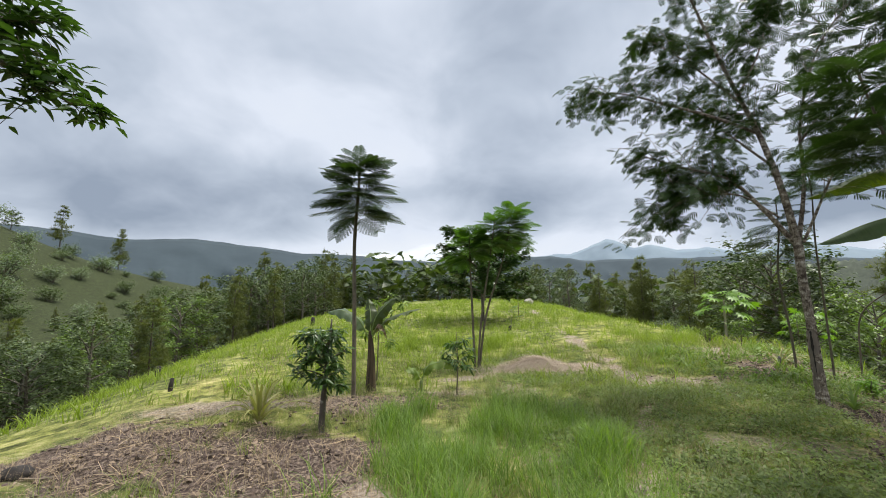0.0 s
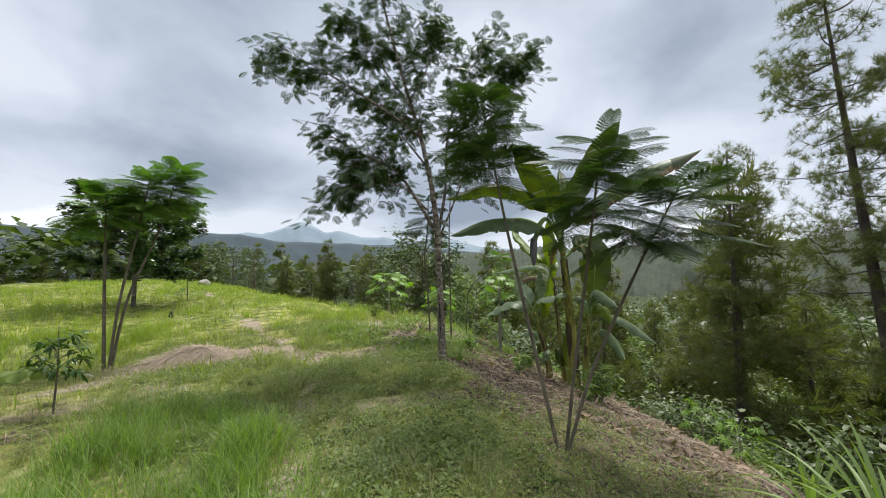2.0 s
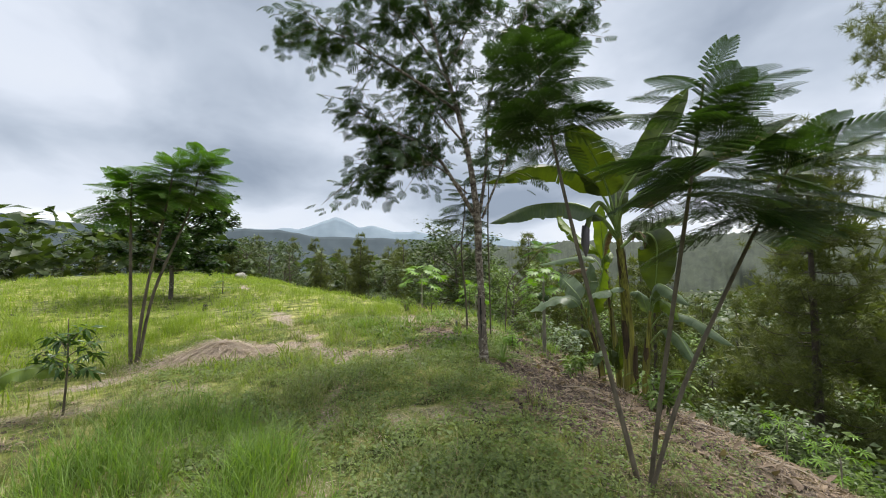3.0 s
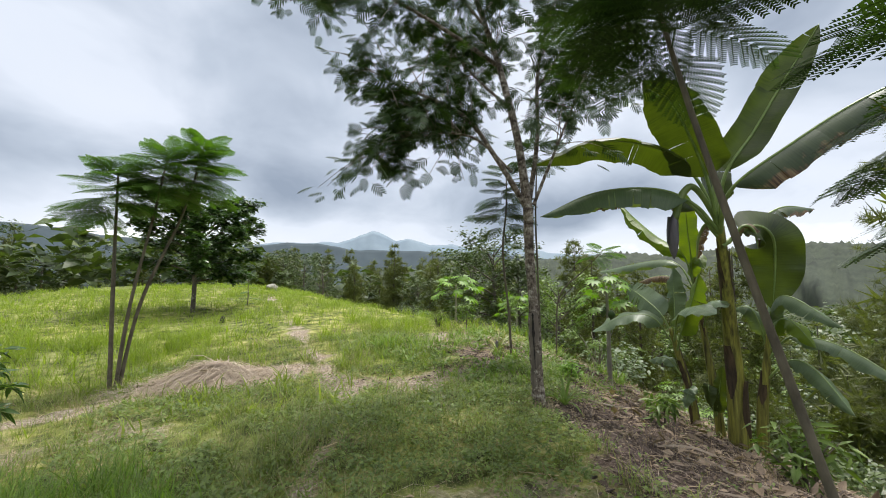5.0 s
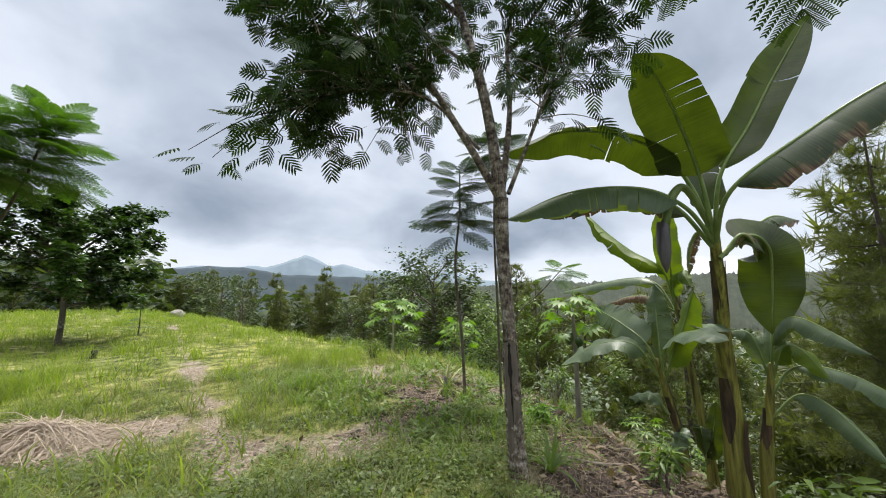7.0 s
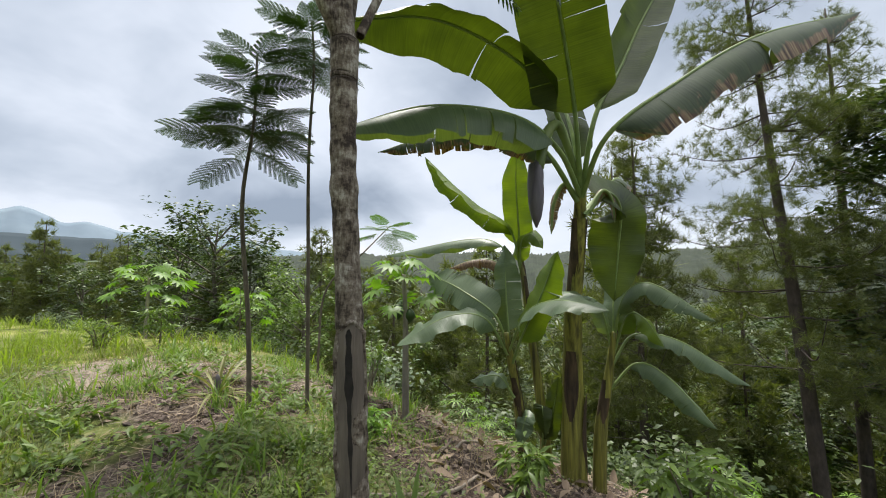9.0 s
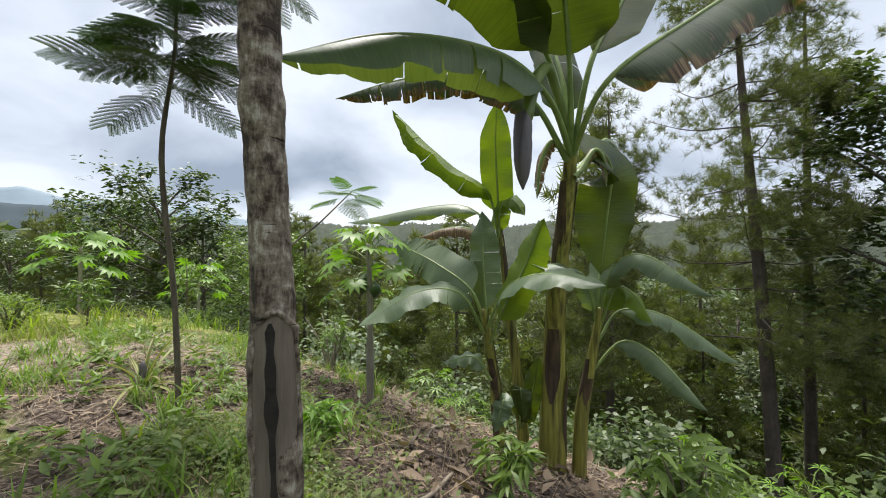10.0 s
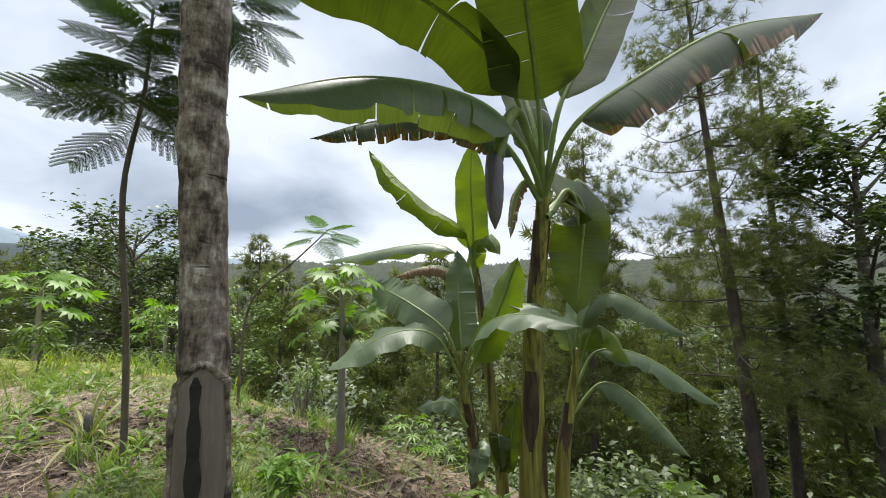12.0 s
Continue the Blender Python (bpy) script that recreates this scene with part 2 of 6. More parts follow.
M_GROUND = ground_material()
M_FEATHER = leaf_material("feathery_leaves", (0.014, 0.030, 0.010), (0.045, 0.085, 0.02), (0.11, 0.17, 0.036), through_light=0.22)
M_FEATHER_YOUNG = leaf_material("young_feathery_leaves", (0.035, 0.075, 0.016), (0.10, 0.20, 0.03), (0.19, 0.32, 0.045), through_light=0.32)
M_MANGO = leaf_material("glossy_dark_leaves", (0.02, 0.045, 0.012), (0.055, 0.11, 0.022), (0.12, 0.2, 0.035), rough=0.32, through_light=0.22)
M_BROAD = leaf_material("forest_leaves", (0.025, 0.043, 0.018), (0.088, 0.125, 0.037), (0.200, 0.250, 0.075), through_light=0.22)
M_BROAD_LIGHT = leaf_material("light_forest_leaves", (0.055, 0.094, 0.024), (0.154, 0.231, 0.044), (0.286, 0.363, 0.077), through_light=0.28)
M_BROAD_GREY = leaf_material("greyish_shrub_leaves", (0.07, 0.10, 0.06), (0.17, 0.22, 0.13), (0.24, 0.3, 0.18), through_light=0.25)
M_PAPAYA = leaf_material("papaya_leaves", (0.057, 0.127, 0.021), (0.161, 0.287, 0.034), (0.287, 0.414, 0.057), through_light=0.36)
M_NEEDLE = leaf_material("pine_needles", (0.048, 0.058, 0.027), (0.147, 0.164, 0.063), (0.264, 0.264, 0.112), rough=0.6, through_light=0.38)
M_GRASS = leaf_material("grass_blades", (0.063, 0.081, 0.034), (0.217, 0.259, 0.084), (0.560, 0.518, 0.280), rough=0.6, through_light=0.4)
M_GRASS_LUSH = leaf_material("lush_grass_blades", (0.050, 0.092, 0.022), (0.189, 0.287, 0.059), (0.462, 0.490, 0.196), rough=0.55, through_light=0.4)
M_GRASS_BRIGHT = leaf_material("bright_grass_blades", (0.088, 0.124, 0.021), (0.227, 0.294, 0.046), (0.433, 0.433, 0.134), rough=0.6, through_light=0.45)
M_WEED = leaf_material("weed_leaves", (0.058, 0.087, 0.032), (0.181, 0.239, 0.072), (0.435, 0.464, 0.189), rough=0.5, through_light=0.4)
M_HAY = leaf_material("cut_hay", (0.182, 0.137, 0.111), (0.468, 0.384, 0.319), (0.715, 0.624, 0.533), rough=0.8, through_light=0.15)
M_STRAW = leaf_material("dry_stalks", (0.156, 0.111, 0.072), (0.429, 0.325, 0.221), (0.585, 0.494, 0.364), rough=0.8, through_light=0.15)
M_DARK_BRUSH = leaf_material("dark_brown_brush", (0.022, 0.016, 0.012), (0.07, 0.052, 0.038), (0.15, 0.115, 0.085), rough=0.85, through_light=0.05)
M_LITTER = leaf_material("fallen_leaves", (0.074, 0.051, 0.038), (0.297, 0.223, 0.162), (0.675, 0.567, 0.446), rough=0.8, through_light=0.1)
M_STRAP = leaf_material("strap_leaves", (0.07, 0.12, 0.035), (0.2, 0.28, 0.09), (0.42, 0.46, 0.26), through_light=0.35)
M_PINEAPPLE = leaf_material("pineapple_leaves", (0.13, 0.14, 0.05), (0.30, 0.29, 0.12), (0.46, 0.40, 0.22), through_light=0.2)
M_BARK = bark_material("grey_brown_bark", (0.045, 0.036, 0.028), (0.17, 0.145, 0.115), lichen=(0.27, 0.255, 0.215))
M_BARK_RING = ring_bark()
M_BARK_THIN = bark_material("smooth_brown_grey_bark", (0.05, 0.04, 0.028), (0.21, 0.175, 0.125), 16.0, strength=0.4)
M_BARK_PINE = bark_material("pine_bark", (0.03, 0.024, 0.02), (0.13, 0.10, 0.08), 12.0)
M_BARK_PALE = bark_material("pale_bark", (0.16, 0.14, 0.11), (0.36, 0.33, 0.27), 12.0, strength=0.3)
M_SCAR = bark_material("bare_wood_scar", (0.05, 0.038, 0.03), (0.26, 0.215, 0.175), 11.0, stretch=(2, 2, 0.2))
M_BANANA = banana_material("banana_leaf", (0.026, 0.042, 0.008), (0.070, 0.102, 0.015), through_light=0.24)
M_BANANA_YOUNG = banana_material("young_banana_leaf", (0.078, 0.132, 0.016), (0.165, 0.235, 0.026), through_light=0.34)
M_BANANA_DULL = banana_material("greyish_banana_leaf", (0.071, 0.113, 0.057), (0.149, 0.205, 0.109), through_light=0.22)
M_BANANA_WORN = banana_material("browned_banana_leaf", (0.034, 0.054, 0.024), (0.085, 0.115, 0.05), brown=0.3, through_light=0.12)
M_BANANA_DEAD = banana_material("dead_banana_leaf", (0.13, 0.10, 0.05), (0.3, 0.24, 0.12), brown=1.0, through_light=0.2)
M_MIDRIB = plain_material("banana_midrib", (0.13, 0.20, 0.05), (0.24, 0.32, 0.09), 8.0, 0.45, 0.1)
M_STEM = plain_material("banana_stem", (0.034, 0.029, 0.013), (0.377, 0.364, 0.072), 12.0, 0.42, 0.5, (2.0, 2.0, 0.10))
M_STEM_GREEN = plain_material("green_banana_stem", (0.10, 0.15, 0.04), (0.2, 0.26, 0.07), 7.0, 0.45, 0.3, (1.5, 1.5, 0.2))
M_SHEATH = plain_material("dry_leaf_sheath", (0.022, 0.015, 0.010), (0.13, 0.088, 0.046), 9.0, 0.8, 0.7, (2, 2, 0.15))
M_BUD = plain_material("banana_bud", (0.06, 0.052, 0.062), (0.15, 0.135, 0.15), 5.0, 0.5, 0.3, (2, 2, 0.3))
M_FRUIT = plain_material("papaya_fruit", (0.03, 0.07, 0.015), (0.07, 0.13, 0.03), 5.0, 0.4, 0.1)
M_STONE = plain_material("stone", (0.18, 0.165, 0.14), (0.42, 0.40, 0.35), 8.0, 0.9, 0.6)
M_CLOD = plain_material("soil_clods", (0.028, 0.020, 0.017), (0.170, 0.125, 0.098), 9.0, 0.95, 0.5)
M_STALK = leaf_material("dry_banana_stalks", (0.069, 0.053, 0.043), (0.250, 0.200, 0.150), (0.575, 0.500, 0.400), rough=0.75, through_light=0.05)
# charred stumps and a dark stone; also painted shade of the trunk's hollow
M_CHAR_AND_HOLLOW_SHADE = plain_material("charred_wood_and_hollow_shade", (0.008, 0.007, 0.006), (0.04, 0.032, 0.027), 12.0, 0.9, 0.8)
M_DEADWOOD = bark_material("dead_wood", (0.14, 0.11, 0.08), (0.36, 0.31, 0.25), 14.0, stretch=(1, 1, 0.3))
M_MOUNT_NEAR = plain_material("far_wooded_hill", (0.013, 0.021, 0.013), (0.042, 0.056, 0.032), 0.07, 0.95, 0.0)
# blue of the air between is put into this base colour
M_MOUNT_MID = plain_material("haze_tinted_blue_mountain", (0.020, 0.035, 0.046), (0.036, 0.055, 0.067), 0.006, 0.95, 0.0)
# more distance haze in the base colour: paler than the nearer ranges
M_MOUNT_FAR = plain_material("haze_tinted_far_mountain", (0.14, 0.19, 0.24), (0.20, 0.255, 0.30), 0.004, 0.95, 0.0)


# ---- geometry helpers ----
rng = np.random.default_rng(7)


def sp(a, k):
    return np.logaddexp(0, a / k) * k


def smooth(a, lo, hi):
    t = np.clip((a - lo) / (hi - lo), 0, 1)
    return t * t * (3 - 2 * t)


def ground_z(x, y):
    """Height of the ridge and its flanks."""
    x, y = np.asarray(x, float), np.asarray(y, float)
    n = .76 * x - .65 * y
    rise = .0023 * sp(y - 8, 1.) ** 2 * np.exp(-((x - 1) / 10) ** 2)
    dip = .3 * np.exp(-((x - .4) / 2.2) ** 2 - ((y - 13) / 2.8) ** 2)
    rise = 2.4 * np.tanh(rise / 2.4) - .12 * sp(y - 42, 3.)
    base = -.42 + .09 * (sp(x - 2.5, .5) - sp(x - 7, .5)) + .3 * np.exp(-(y / 4) ** 2)
    east = .36 * sp(n - .4, .3) + .2 * sp(n - 5, 1.) + .34 * sp(x - 11, .5)
    w = sp(-x - 1.6 - .2 * y, 1.)
    west = np.where(w < 10, .028 * w * w, 2.8 + .56 * (w - 10))
    z = base + rise - dip - 17 * np.tanh(east / 17) - 15 * np.tanh(west / 15)
    return np.maximum(z, -16.0)


def vnoise(x, y, seed=0):
    """Smooth random field, 0 to 1, one lump a metre."""
    x, y = np.asarray(x, float), np.asarray(y, float)
    i, j = np.floor(x), np.floor(y)
    u, v = x - i, y - j
    u, v = u * u * (3 - 2 * u), v * v * (3 - 2 * v)

    def h(p, q):
        k = np.sin(p * 127.1 + q * 311.7 + seed * 74.7) * 43758.5453
        return k - np.floor(k)

    return (h(i, j) * (1 - u) + h(i + 1, j) * u) * (1 - v) + (h(i, j + 1) * (1 - u) + h(i + 1, j + 1) * u) * v


def bumps(x, y):
    """Small unevenness of the ground."""
    return .11 * (vnoise(x * .7, y * .7, 1) - .5) + .06 * (vnoise(x * 2.1, y * 2.1, 2) - .5) + .035 * (vnoise(x * 5.3, y * 5.3, 3) - .5) + .22 * (vnoise(x * 2.6, y * 2.6, 4) - .5) * np.exp(-((x + 2.6) / 2.6) ** 2 - ((y - 5.2) / 2.0) ** 2)


def gz(x, y):
    return float(ground_z(x, y) + bumps(np.asarray(x, float), np.asarray(y, float)))


class Geo:
    """Collects vertices and faces, and makes one mesh of them."""

    def __init__(self):
        self.v, self.f, self.uv, self.n = [], [], [], 0

    def add(self, v, f, uv=None):
        v = np.asarray(v, float).reshape(-1, 3)
        self.v.append(v)
        self.f.append(np.asarray(f, int) + self.n)
        self.uv.append(np.zeros((len(v), 2)) if uv is None else np.asarray(uv, float))
        self.n += len(v)

    def mesh(self, name, mat, soft=True):
        me = bpy.data.meshes.new(name)
        v = np.concatenate(self.v)
        uv = np.concatenate(self.uv)
        me.vertices.add(len(v))
        me.vertices.foreach_set("co", v.ravel())
        idx = np.concatenate([f.ravel() for f in self.f])
        sizes = np.concatenate([np.full(len(f), f.shape[1]) for f in self.f])
        me.loops.add(len(idx))
        me.loops.foreach_set("vertex_index", idx)
        me.polygons.add(len(sizes))
        me.polygons.foreach_set("loop_start", np.concatenate([[0], np.cumsum(sizes)[:-1]]))
        me.polygons.foreach_set("loop_total", sizes)
        me.polygons.foreach_set("use_smooth", np.full(len(sizes), soft))
        if np.any(uv):
            layer = me.uv_layers.new(name="UVMap")
            layer.data.foreach_set("uv", uv[idx].ravel())
        me.update(calc_edges=True)
        me.materials.append(mat)
        return me


def part(name, geo, mat, parent, label="", soft=True):
    ob = new(name, geo.mesh(name, mat, soft))
    ob.parent = parent
    if label:
        tagged(ob, label)
    return ob


def thing(name, at, label, category, group="", turn=0.0, kind=""):
    ob = new(name)
    ob.empty_display_size = 0.2
    ob.matrix_world = pose(*at, 0, 0, turn)
    return tagged(ob, label, category, group, kind)


def whole(name, geo, mat, at, label, category, group="", kind="", soft=True):
    """A thing of one mesh."""
    ob = new(name, geo.mesh(name, mat, soft))
    ob.location = at
    return tagged(ob, label, category, group, kind)


def unit(v):
    v = np.asarray(v, float)
    return v / max(np.linalg.norm(v), 1e-9)


def spline(points, steps=6):
    """A smooth line through the points."""
    p = np.asarray(points, float)
    if len(p) < 3:
        t = np.linspace(0, 1, steps + 1)[:, None]
        return p[0] * (1 - t) + p[-1] * t
    q = np.vstack([2 * p[0] - p[1], p, 2 * p[-1] - p[-2]])
    out = []
    for i in range(1, len(q) - 2):
        a, b, c, d = q[i - 1], q[i], q[i + 1], q[i + 2]
        for t in np.linspace(0, 1, steps, endpoint=False):
            out.append(.5 * (2 * b + (c - a) * t + (2 * a - 5 * b + 4 * c - d) * t * t + (3 * b - a - 3 * c + d) * t ** 3))
    out.append(p[-1])
    return np.array(out)


def tube(geo, line, radii, sides=8, knots=0.0):
    """A tapering round stem along the line; knots: unevenness of its radius."""
    line = np.asarray(line, float)
    m = len(line)
    radii = np.interp(np.linspace(0, 1, m), np.linspace(0, 1, len(radii)), radii)
    tang = np.gradient(line, axis=0)
    tang /= np.linalg.norm(tang, axis=1)[:, None] + 1e-9
    side = unit(np.cross(tang[0], (0.31, 0.95, 0.07)))
    a = np.arange(sides) * 2 * math.pi / sides
    rings = []
    for i in range(m):
        side = unit(side - tang[i] * np.dot(side, tang[i]))
        other = np.cross(tang[i], side)
        r = radii[i] * (1 + knots * rng.normal(size=sides) * .5 + knots * rng.normal() * .6)
        rings.append(line[i] + (np.cos(a) * r)[:, None] * side + (np.sin(a) * r)[:, None] * other)
    v = np.concatenate(rings + [line[-1:] + tang[-1:] * radii[-1] * .5])
    i, j = np.meshgrid(np.arange(m - 1), np.arange(sides), indexing="ij")
    k = (j + 1) % sides
    f = np.stack([i * sides + j, i * sides + k, (i + 1) * sides + k, (i + 1) * sides + j], -1).reshape(-1, 4)
    u = np.repeat(np.arange(m) / max(m - 1, 1), sides)
    geo.add(v, f)
    cap = np.stack([(m - 1) * sides + np.arange(sides), (m - 1) * sides + (np.arange(sides) + 1) % sides, np.full(sides, m * sides)], -1)
    geo.f.append(cap + geo.n - len(v))


def turns(yaw, pitch, roll):
    """Rotations that take +y to a heading: yaw counter-clockwise from +y, pitch upwards, then roll about itself (radians, arrays)."""
    cy, sy, cp, sn, cr_, sr = np.cos(yaw), np.sin(yaw), np.cos(pitch), np.sin(pitch), np.cos(roll), np.sin(roll)
    z, o = np.zeros_like(cy), np.ones_like(cy)
    rz = np.stack([np.stack([cy, -sy, z], -1), np.stack([sy, cy, z], -1), np.stack([z, z, o], -1)], -2)
    rx = np.stack([np.stack([o, z, z], -1), np.stack([z, cp, -sn], -1), np.stack([z, sn, cp], -1)], -2)
    ry = np.stack([np.stack([cr_, z, sr], -1), np.stack([z, o, z], -1), np.stack([-sr, z, cr_], -1)], -2)
    return rz @ rx @ ry


def strew(geo, template, at, yaw, pitch, roll, size):
    """Puts many copies of a small template (vertices, faces) into one mesh."""
    tv, tf = template
    at = np.asarray(at, float).reshape(-1, 3)
    n = len(at)
    yaw, pitch, roll, size = (np.broadcast_to(np.asarray(q, float), (n,)) for q in (yaw, pitch, roll, size))
    v = np.einsum("nij,kj->nki", turns(yaw, pitch, roll), tv) * size[:, None, None] + at[:, None, :]
    f = tf[None] + (np.arange(n) * len(tv))[:, None, None]
    geo.add(v.reshape(-1, 3), f.reshape(-1, tf.shape[1]))


# leaf templates: along +y, unit length, upper side +z
def t_leaf(width=.32, fold=.08, droop=.12):
    v = np.array([(0, 0, 0), (-width / 2, .4, fold), (0, .45, 0), (width / 2, .4, fold), (-width * .3, .75, fold * .5 - droop * .5), (0, .75, -droop * .5), (width * .3, .75, fold * .5 - droop * .5), (0, 1, -droop)])
    return v, np.array([(0, 2, 1), (0, 3, 2), (1, 2, 5), (1, 5, 4), (2, 3, 6), (2, 6, 5), (4, 5, 7), (5, 6, 7)])


def t_leaf_low(width=.5, fold=.1):
    return np.array([(0, 0, 0), (-width / 2, .5, fold), (width / 2, .5, fold), (0, 1, -.05)]), np.array([(0, 2, 1), (1, 2, 3)])


def t_blade(width=.03, lean=.45):
    w = width / 2
    v = np.array([(-w, 0, 0), (w, 0, 0), (-w * .9, lean * .16, .5), (w * .9, lean * .16, .5), (-w * .5, lean * .6, .85), (w * .5, lean * .6, .85), (0, lean * 1.1, 1.0)])
    return v, np.array([(0, 1, 3), (0, 3, 2), (2, 3, 5), (2, 5, 4), (4, 5, 6)])


def t_frond(pairs=9, leaflets=15, spread=.36, droop=.32, fine=True, thick=.03):
    """A twice-feathered leaf: side feathers in pairs along a drooping stalk, each with rows of leaflets."""
    v, f = [], []

    def quad(a, b, c, d):
        k = len(v)
        v.extend((a, b, c, d))
        f.extend(((k, k + 1, k + 2), (k, k + 2, k + 3)))

    def spine(t):
        return np.array((0, t * (1 - .12 * droop * t), .05 * t - droop * t * t))

    for i in range(6):
        a, b = spine(i / 6), spine((i + 1) / 6)
        w = np.array((.006 * (1 - .1 * i), 0, 0))
        quad(a - w, a + w, b + w * .85, b - w * .85)
    for i in range(pairs):
        t = .2 + .8 * (i + .3) / pairs
        o = spine(t)
        length = spread * (math.sin(math.pi * (.16 + .74 * t)) ** .7)
        for s in (-1, 1):
            ang = math.radians(68 - 34 * t)
            d = np.array((s * math.sin(ang), math.cos(ang), -.10 - .2 * t))
            e = np.array((-s * math.cos(ang), math.sin(ang), 0.0))
            if fine:
                wr, tip = e * .005, o + d * length + np.array((0, 0, -.12 * length))
                quad(o - wr, o + wr, tip + wr * .5, tip - wr * .5)
                for j in range(leaflets):
                    q = (j + .6) / leaflets
                    c = o + d * length * q + np.array((0, 0, -.12 * length * q * q))
                    ll = .05 * (1 - .4 * q) * spread / .36
                    for side in (-1, 1):
                        n = e * side * .9 + d * .4
                        wv = d * (length / leaflets * .9)
                        quad(c - wv * .3, c + wv * .6, c + n * ll + wv * .8, c + n * ll)
            else:
                wv = e * thick
                m1, m2 = o + d * length * .55 + np.array((0, 0, -.02)), o + d * length + np.array((0, 0, -.06 * length / .3))
                quad(o - wv * .6, o + wv * .6, m1 + wv, m1 - wv)
                quad(m1 - wv, m1 + wv, m2 + wv * .3, m2 - wv * .3)
    return np.array(v), np.array(f)


def t_needles(count=16, seed=3, wide=.022):
    r = np.random.default_rng(seed)
    v, f = [], []
    for i in range(count):
        a, up = r.uniform(0, 2 * math.pi), r.uniform(-.35, .95)
        d = unit((math.cos(a), .35 + up, math.sin(a)))
        w = unit(np.cross(d, (.3, .2, 1))) * wide
        s = np.array((0, r.uniform(0, .45), 0))
        k = len(v)
        v.extend((s - w, s + w, s + d * r.uniform(.6, 1.0)))
        f.append((k, k + 1, k + 2))
    return np.array(v), np.array(f)


T_LEAF, T_LEAF_LONG, T_LOW = t_leaf(), t_leaf(.24, .05, .2), t_leaf_low()
T_BLADE, T_BLADE_LEAN = t_blade(.02, .6), t_blade(.03, .9)
T_BLADE_WIDE = t_blade(.07, .8)
T_BLADE_THIN = t_blade(.011, .9)
T_FROND = t_frond(droop=.24)
T_FROND_LIMP = t_frond(droop=.26)
T_SPRIG = t_frond(6, 0, .42, .24, fine=False, thick=.042)
T_NEEDLES = t_needles(16, 3, .018)
T_NEEDLES_LOW = t_needles(7, 5, .06)


def twigs(wood, leaves, line, template, count, reach, per, size, start=.3, lift=.2, radius=.008, pitch=(-.5, .3), bare=True):
    """Twigs with leaves off the outer part of a limb."""
    line = np.asarray(line, float)
    for _ in range(count):
        u = start + (1 - start) * rng.random() ** .8
        k = u * (len(line) - 1)
        i = min(int(k), len(line) - 2)
        p = line[i] + (line[i + 1] - line[i]) * (k - i)
        d = unit(unit(line[i + 1] - line[i]) * .55 + unit(rng.normal(size=3)) + np.array((0, 0, lift)))
        ln = reach * rng.uniform(.45, 1.0)
        e = p + d * ln + np.array((0, 0, -.12 * ln))
        q = spline([p, p + d * ln * .5 + np.array((0, 0, .04 * ln)), e], 3)
        if bare:
            tube(wood, q, [radius, radius * .4], 3)
        t = rng.uniform(.25, 1.0, per)
        at = p + (e - p) * t[:, None] + rng.normal(size=(per, 3)) * ln * .10
        head = math.atan2(-d[0], d[1])
        strew(leaves, template, at, head + rng.normal(size=per) * 1.3, rng.uniform(*pitch, per), rng.normal(size=per) * .45, size * rng.uniform(.65, 1.15, per))


# ---- ground ----
def graded(lo, hi, step, far):
    core = np.arange(lo, hi, step)
    out, d = [], step
    x = 0.0
    while x < far:
        d *= 1.085
        x += d
        out.append(x)
    out = np.array(out)
    return np.concatenate([lo - out[::-1], core, core[-1] + out])


def segment_distance(x, y, a, b):
    a, b = np.array(a), np.array(b)
    t = np.clip(((x - a[0]) * (b - a)[0] + (y - a[1]) * (b - a)[1]) / np.dot(b - a, b - a), 0, 1)
    return np.hypot(x - a[0] - t * (b - a)[0], y - a[1] - t * (b - a)[1])


